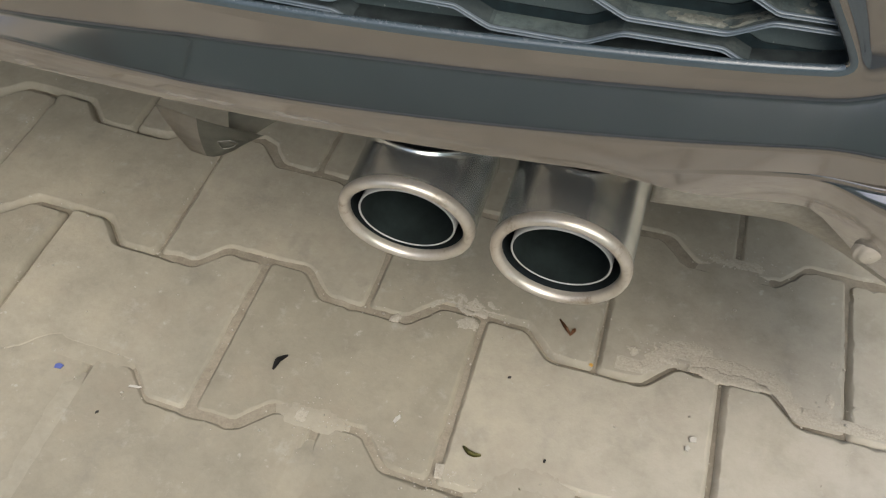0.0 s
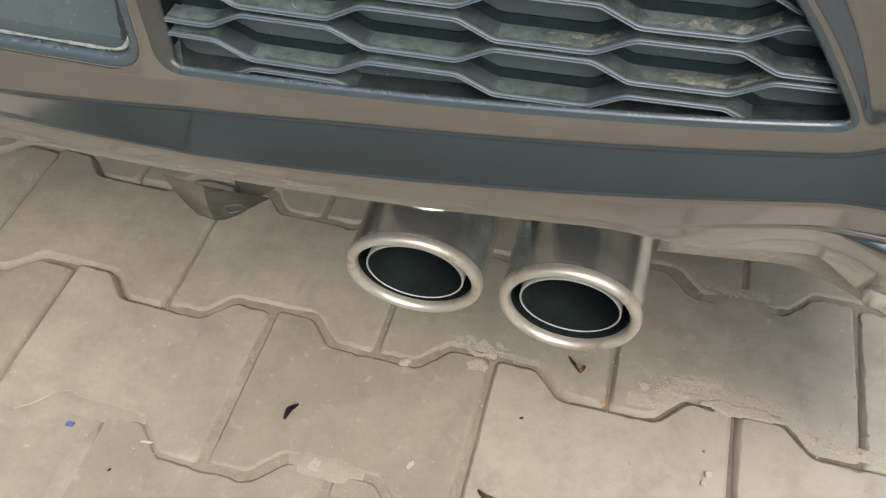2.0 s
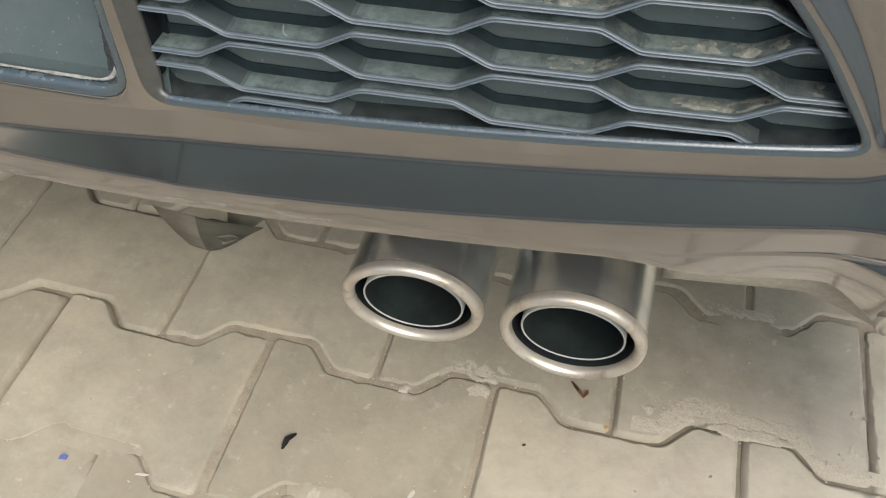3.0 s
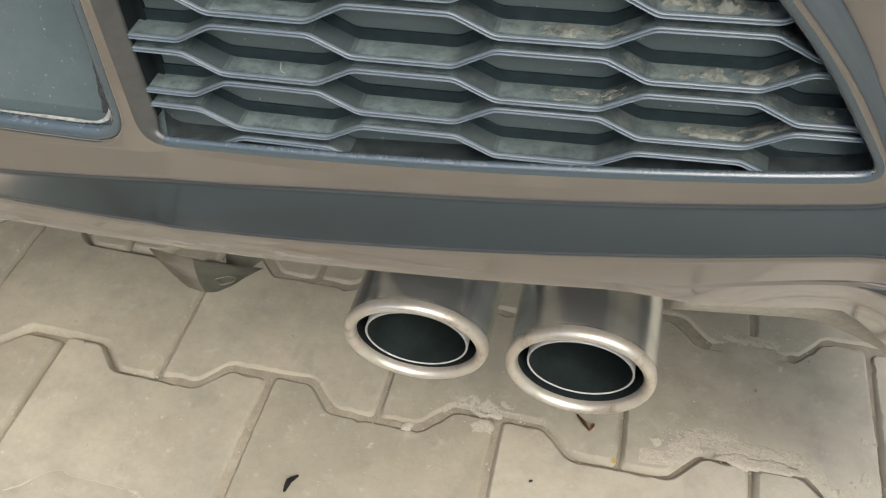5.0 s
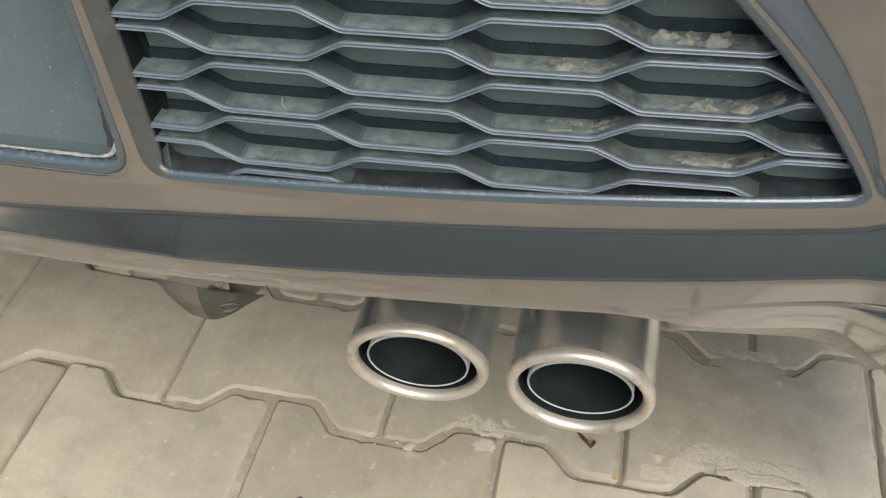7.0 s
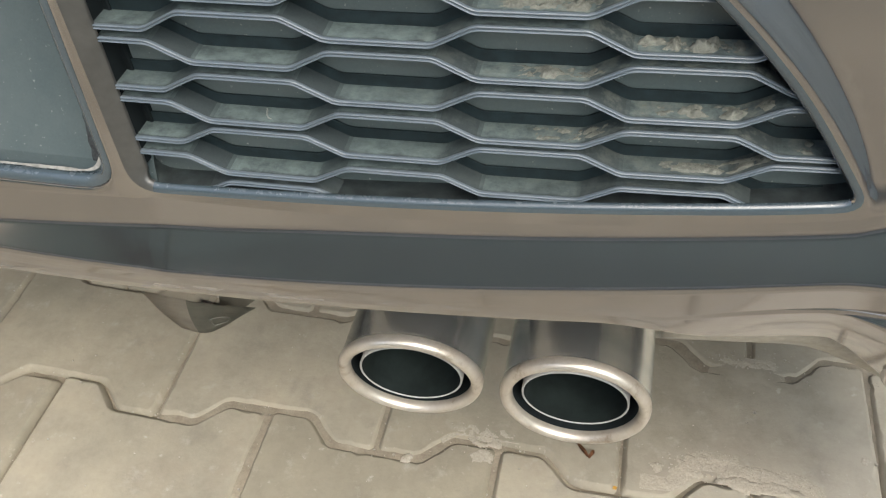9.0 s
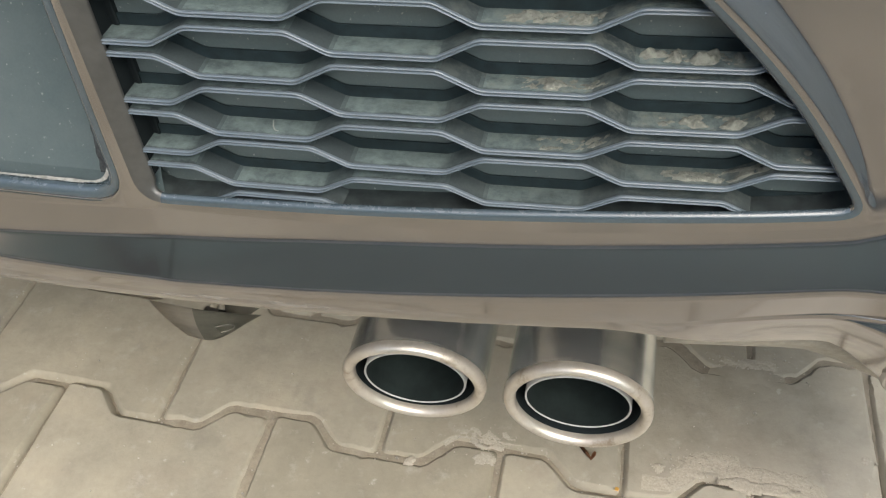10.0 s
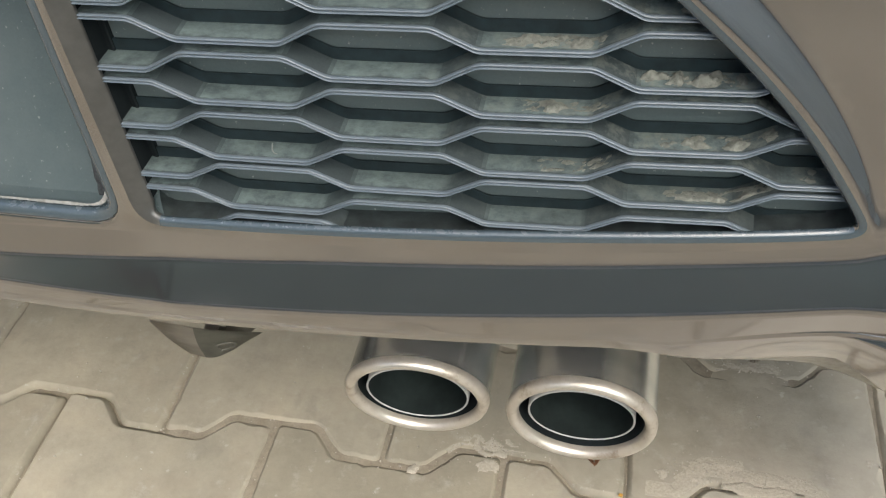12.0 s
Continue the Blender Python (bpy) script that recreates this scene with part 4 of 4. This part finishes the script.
leaf("leaf", "olive green folded leaf scrap on a paver", 0.027, -0.136, 0, [(-0.009, 0.004, 0.001), (-0.002, -0.001, 0.002), (0.003, -0.0015, 0.0015), (0.009, 0.0, 0.001)], 0.0052, GREENLEAF)
leaf("leaf", "rust-brown bent leaf scrap on a paver", 0.081, 0.016, 0, [(-0.008, 0.0095, 0.001), (0.0, 0.0, 0.003), (0.006, -0.0055, 0.001)], 0.0036, BROWNLEAF)
leaf("leaf", "rust-brown curled leaf tip on a paver", 0.0885, 0.013, 0, [(-0.0022, -0.0035, 0.001), (0.0005, 0.001, 0.004), (0.0015, 0.0045, 0.004)], 0.004, BROWNLEAF)

# ---------------------------------------------------------------- crusts, fillings and grit on the paving
CRUST = plain_material("pale_mortar_crust", (0.43, 0.388, 0.314), 0.97, 0.0, 0.14, 420, 0.0015)


def crust(x0, x1, y0, y1, height, seed, cover, slope=0.0):
    """A ragged patch of mortar, thickest in the middle, breaking up at its border."""
    step = 0.0016
    nx, ny = round((x1 - x0) / step), round((y1 - y0) / step)
    pts = {}
    for i in range(nx + 1):
        for j in range(ny + 1):
            x, y = x0 + i * step, y0 + j * step
            u, v = 2 * i / nx - 1, 2 * j / ny - 1
            n = noise.fractal(Vector((x * 48, y * 48, seed)), 0.9, 2.1, 4)
            h = cover - 0.9 * (u * u + v * v) + 0.75 * n
            pts[i, j] = (x, y + slope * (x - x0), 0.6 * height * min(1.0, h) * (0.8 + 0.5 * n) + 0.0002) if h > 0 else None
    bm = bmesh.new()
    made = {k: bm.verts.new(p) for k, p in pts.items() if p}
    for i in range(nx):
        for j in range(ny):
            q = [made.get(k) for k in ((i, j), (i + 1, j), (i + 1, j + 1), (i, j + 1))]
            if all(q):
                bm.faces.new(q)
    for v in bm.verts:
        if any(e.is_boundary for e in v.link_edges):
            v.co.z = min(v.co.z, 0.0) - 0.0006
    return part("mortar_crust", bm, CRUST, ground, "pale ragged mortar crust on a paver")


def joint_y(row, x):
    """The course of the joint below the given row of pavers."""
    u = abs(((x / LENGTH + (0.0 if row % 2 else 0.5)) % 1.0) - 0.5) * LENGTH
    f = min(1.0, max(0.0, (u - 0.0455) / 0.028))
    return -0.005 + row * PITCH + DIP * (0.5 - f)


def filling(points, width, seed, lift=0.0):
    """Cement smeared over a joint, or with a lift a low ridge of mortar."""
    rows = []
    for i, p in enumerate(points):
        d = (points[min(i + 1, len(points) - 1)] - points[max(i - 1, 0)]).normalized()
        n = Vector((-d.y, d.x))
        w = width * (1.0 + 0.2 * noise.noise(Vector((p.x * 60, p.y * 60, seed))))
        ends = min(1.0, min(i, len(points) - 1 - i) / 6)
        row = []
        for t in (-1, -0.7, -0.35, 0, 0.35, 0.7, 1):
            e = noise.fractal(Vector((p.x * 140 + t, p.y * 140 + t, seed + 3)), 0.8, 2.0, 3)
            q = p + n * w * t
            if lift:
                row.append((q.x, q.y, -0.0005 + 0.7 * lift * ends * (1 - t * t) * (0.75 + 1.3 * e)))
            else:
                row.append((q.x, q.y, 0.0003 + 0.0005 * e - 0.0008 * t * t - 0.004 * (1 - ends)))
        rows.append(row)
    bm = bmesh.new()
    skin(bm, rows)
    if lift:
        return part("mortar_crust", bm, CRUST, ground, "pale mortar spilt along a joint")
    return part("joint_filling", bm, PAVER, ground, "cement smeared over a joint")


def fill_row(row, x0, x1, seed):
    filling([Vector((x, joint_y(row, x))) for x in stations(x0, x1, 0.003)], 0.0125, seed)


def fill_cross(x, y0, y1, seed):
    filling([Vector((x, y)) for y in stations(y0, y1, 0.003)], 0.0120, seed)


for k, c in enumerate(((0.158, 0.215, 0.008, 0.040, 0.0022, 0.42, -0.15), (0.195, 0.300, -0.002, 0.020, 0.0018, 0.40, 0.0), (0.118, 0.170, 0.004, 0.026, 0.0010, 0.12, 0.0), (-0.045, 0.012, 0.004, 0.036, 0.0012, 0.22, -0.2),
                       (-0.03, 0.008, -0.02, 0.004, 0.0016, 0.45, 0.0), (0.30, 0.345, -0.018, 0.0, 0.0014, 0.30, 0.0), (-0.150, -0.120, -0.160, -0.128, 0.0010, 0.15, 0.0),
                       (0.325, 0.35, -0.02, 0.08, 0.0008, 0.10, 0.0), (-0.30, -0.27, -0.185, -0.160, 0.0010, 0.15, 0.0), (-0.10, -0.07, -0.035, -0.008, 0.0008, 0.10, 0.0))):
    crust(*c[:5], 3.7 * k + 1, *c[5:])
fill_row(-1, -0.66, -0.305, 1)
fill_row(-1, 0.030, 0.125, 5)
fill_row(1, 0.195, 0.275, 6)
for row, x0, x1, off, w, lift, seed in ((0, 0.135, 0.205, 0.016, 0.0075, 0.0011, 21), (0, 0.165, 0.225, 0.022, 0.0070, 0.0016, 22), (0, 0.205, 0.345, 0.012, 0.0085, 0.0015, 23), (0, -0.060, 0.020, 0.012, 0.0085, 0.0013, 24),
                                        (0, 0.32, 0.40, 0.010, 0.0060, 0.0010, 25), (-1, 0.000, 0.030, 0.012, 0.0070, 0.0012, 26), (1, 0.200, 0.265, 0.012, 0.0080, 0.0016, 27)):
    filling([Vector((x, joint_y(row, x) + off + 0.003 * noise.noise(Vector((x * 40, seed, 0))))) for x in stations(x0, x1, 0.002)], w, seed, lift)
fill_row(-1, -0.165, -0.085, 2)
fill_cross(-1.5 * LENGTH, -0.33, -0.165, 3)
fill_cross(-0.5 * LENGTH, -0.33, -0.162, 4)

rnd = random.Random(11)
bm = bmesh.new()
for k in range(420):
    x = rnd.uniform(-0.75, 0.5)
    row = rnd.choice((-2, -1, -1, 0, 0, 0, 1))
    if rnd.random() < 0.55:
        x = round(x / (LENGTH / 2)) * LENGTH / 2 + rnd.gauss(0, 0.003)
        y = -0.005 + row * PITCH + rnd.uniform(0, PITCH)
    else:
        s = (x / LENGTH + (0.5 if row % 2 else 0.0)) % 1.0
        y = -0.005 + row * PITCH + (0.012 if abs(s - 0.5) > 0.3 else -0.014) + rnd.gauss(0, 0.006)
    if rnd.random() < 0.3:
        y += rnd.uniform(-0.07, 0.07)
    r = rnd.uniform(0.0004, 0.0011) if rnd.random() < 0.85 else rnd.uniform(0.0012, 0.0021)
    res = bmesh.ops.create_icosphere(bm, subdivisions=1, radius=r, matrix=pose(x, y, 0.0004 + r * 0.3, rnd.uniform(0, 360), rnd.uniform(0, 360), 0) @ Matrix.Diagonal((1, rnd.uniform(0.6, 1), rnd.uniform(0.5, 0.9), 1)))
for k in range(420):
    cx, cy, sx, sy = ((0.19, 0.024, 0.03, 0.008), (0.25, 0.010, 0.04, 0.008), (-0.02, 0.010, 0.03, 0.012), (0.23, 0.150, 0.03, 0.008), (0.005, -0.17, 0.02, 0.01), (-0.10, -0.15, 0.03, 0.012))[k % 6]
    r = rnd.uniform(0.0003, 0.0010)
    bmesh.ops.create_icosphere(bm, subdivisions=1, radius=r, matrix=pose(rnd.gauss(cx, sx), rnd.gauss(cy, sy), 0.0006 + r * 0.3, rnd.uniform(0, 360), rnd.uniform(0, 360), 0))
grit = new("grit", mesh_of("grit", bm, plain_material("pale_grit", (0.42, 0.385, 0.32), 0.9, 0.0, 0.35, 300), False))
tagged(grit, "pale sand grains and grit strewn over the paving", "grit", kind="stuff")


def chip(name, label, x, y, turn, size, material):
    bm = bmesh.new()
    w, d, h = size
    loop = [Vector(p) for p in ((-w, -d * 0.6), (w * 0.5, -d), (w, d * 0.3), (w * 0.1, d), (-w * 0.8, d * 0.7))]
    vs = skin(bm, [[(p.x, p.y, 0) for p in loop], [(p.x * 0.9, p.y * 0.9, h) for p in loop]], close_u=True)
    bm.faces.new(vs[1])
    ob = new(name, mesh_of(name, bm, material, False))
    ob.matrix_world = pose(x, y, 0.0008, 4, 6, turn)
    return tagged(ob, label, "debris")


WHITE = plain_material("white_chip", (0.50, 0.475, 0.42), 0.5, 0.0, 0.1, 200)
chip("paper_scrap", "small white paper scrap on a paver", -0.048, -0.124, 70, (0.0055, 0.0022, 0.0008), WHITE)
chip("plastic_chip", "small blue plastic chip on a paver", -0.377, -0.168, 20, (0.0045, 0.003, 0.0008), plain_material("blue_plastic", (0.10, 0.13, 0.36), 0.5, 0.0, 0.15, 200))
chip("paper_scrap", "narrow white scrap at a joint", -0.296, -0.166, 12, (0.007, 0.0014, 0.0008), WHITE)
chip("seed", "tiny amber seed husk at a joint", 0.113, -0.016, 0, (0.0022, 0.0018, 0.0016), plain_material("amber_husk", (0.55, 0.30, 0.06), 0.4, 0.0, 0.2, 200))
chip("stone_chip", "small pale stone chip on a paver", 0.217, -0.064, 30, (0.004, 0.003, 0.0014), WHITE)
chip("stone_chip", "small pale stone chip on a paver", 0.213, -0.074, 80, (0.0032, 0.0024, 0.0012), WHITE)
chip("twig_scrap", "tiny dark twig scrap on a paver", 0.041, -0.052, 30, (0.0022, 0.0012, 0.001), DRYLEAF)
chip("twig_scrap", "tiny dark twig scrap on a paver", 0.092, -0.124, 80, (0.0022, 0.0012, 0.001), DRYLEAF)
chip("twig_scrap", "tiny dark twig scrap on a paver", -0.317, -0.200, 60, (0.0020, 0.0011, 0.001), DRYLEAF)

# ---------------------------------------------------------------- pavers, last
LAID = {-1: (1.010, 0.0), 0: (0.995, -0.0005), 1: (0.992, 0.0035)}  # rows that were laid a little wide or off
variants = [paver_mesh(s) for s in range(13)]
rnd = random.Random(5)
far = []
for row in range(-22, 23):
    for col in range(-18, 19):
        x = (col + (0.5 if row % 2 else 0.0)) * LENGTH
        y = -0.005 + (row + 0.5) * PITCH
        stretch, shift = LAID.get(row, (1.0, 0.0))
        x = x * stretch + shift
        fan = 3.0 * max(-0.6, min(0.6, x))
        m = pose(x, y, rnd.uniform(-0.0006, 0.0006), rnd.uniform(-0.3, 0.3), rnd.uniform(-0.25, 0.25), fan + rnd.uniform(-0.3, 0.3) + (180 if rnd.random() < 0.5 else 0))
        if -1.55 < x < 1.45 and -1.05 < y < 2.05:
            near = -0.85 < x < 0.62 and -0.5 < y < 0.5
            ob = new("paver", variants[rnd.randrange(10) if near else rnd.randrange(10, 13)])
            ob.parent = ground
            ob.matrix_basis = m
        else:
            far.append(m)
out_v, out_f = [], []
loop_low, loop_top = paver_outline(0.001), paver_outline(0.0066)
N = len(loop_low)
for m in far:
    k = len(out_v)
    out_v += [m @ Vector((p.x, p.y, -0.02)) for p in loop_low] + [m @ Vector((p.x, p.y, 0.0)) for p in loop_top]
    out_f += [(k + i, k + (i + 1) % N, k + N + (i + 1) % N, k + N + i) for i in range(N)]
    out_f += [(k + N + i, k + N + i + 1, k + N + N - 2 - i, k + N + N - 1 - i) for i in range(N // 2 - 1)]
me = bpy.data.meshes.new("far_pavers")
me.from_pydata(out_v, [], out_f)
me.materials.append(PAVER)
far_ob = new("far_pavers", me)
far_ob.parent = ground
tagged(far_ob, "dusty concrete pavers further off", kind="stuff")
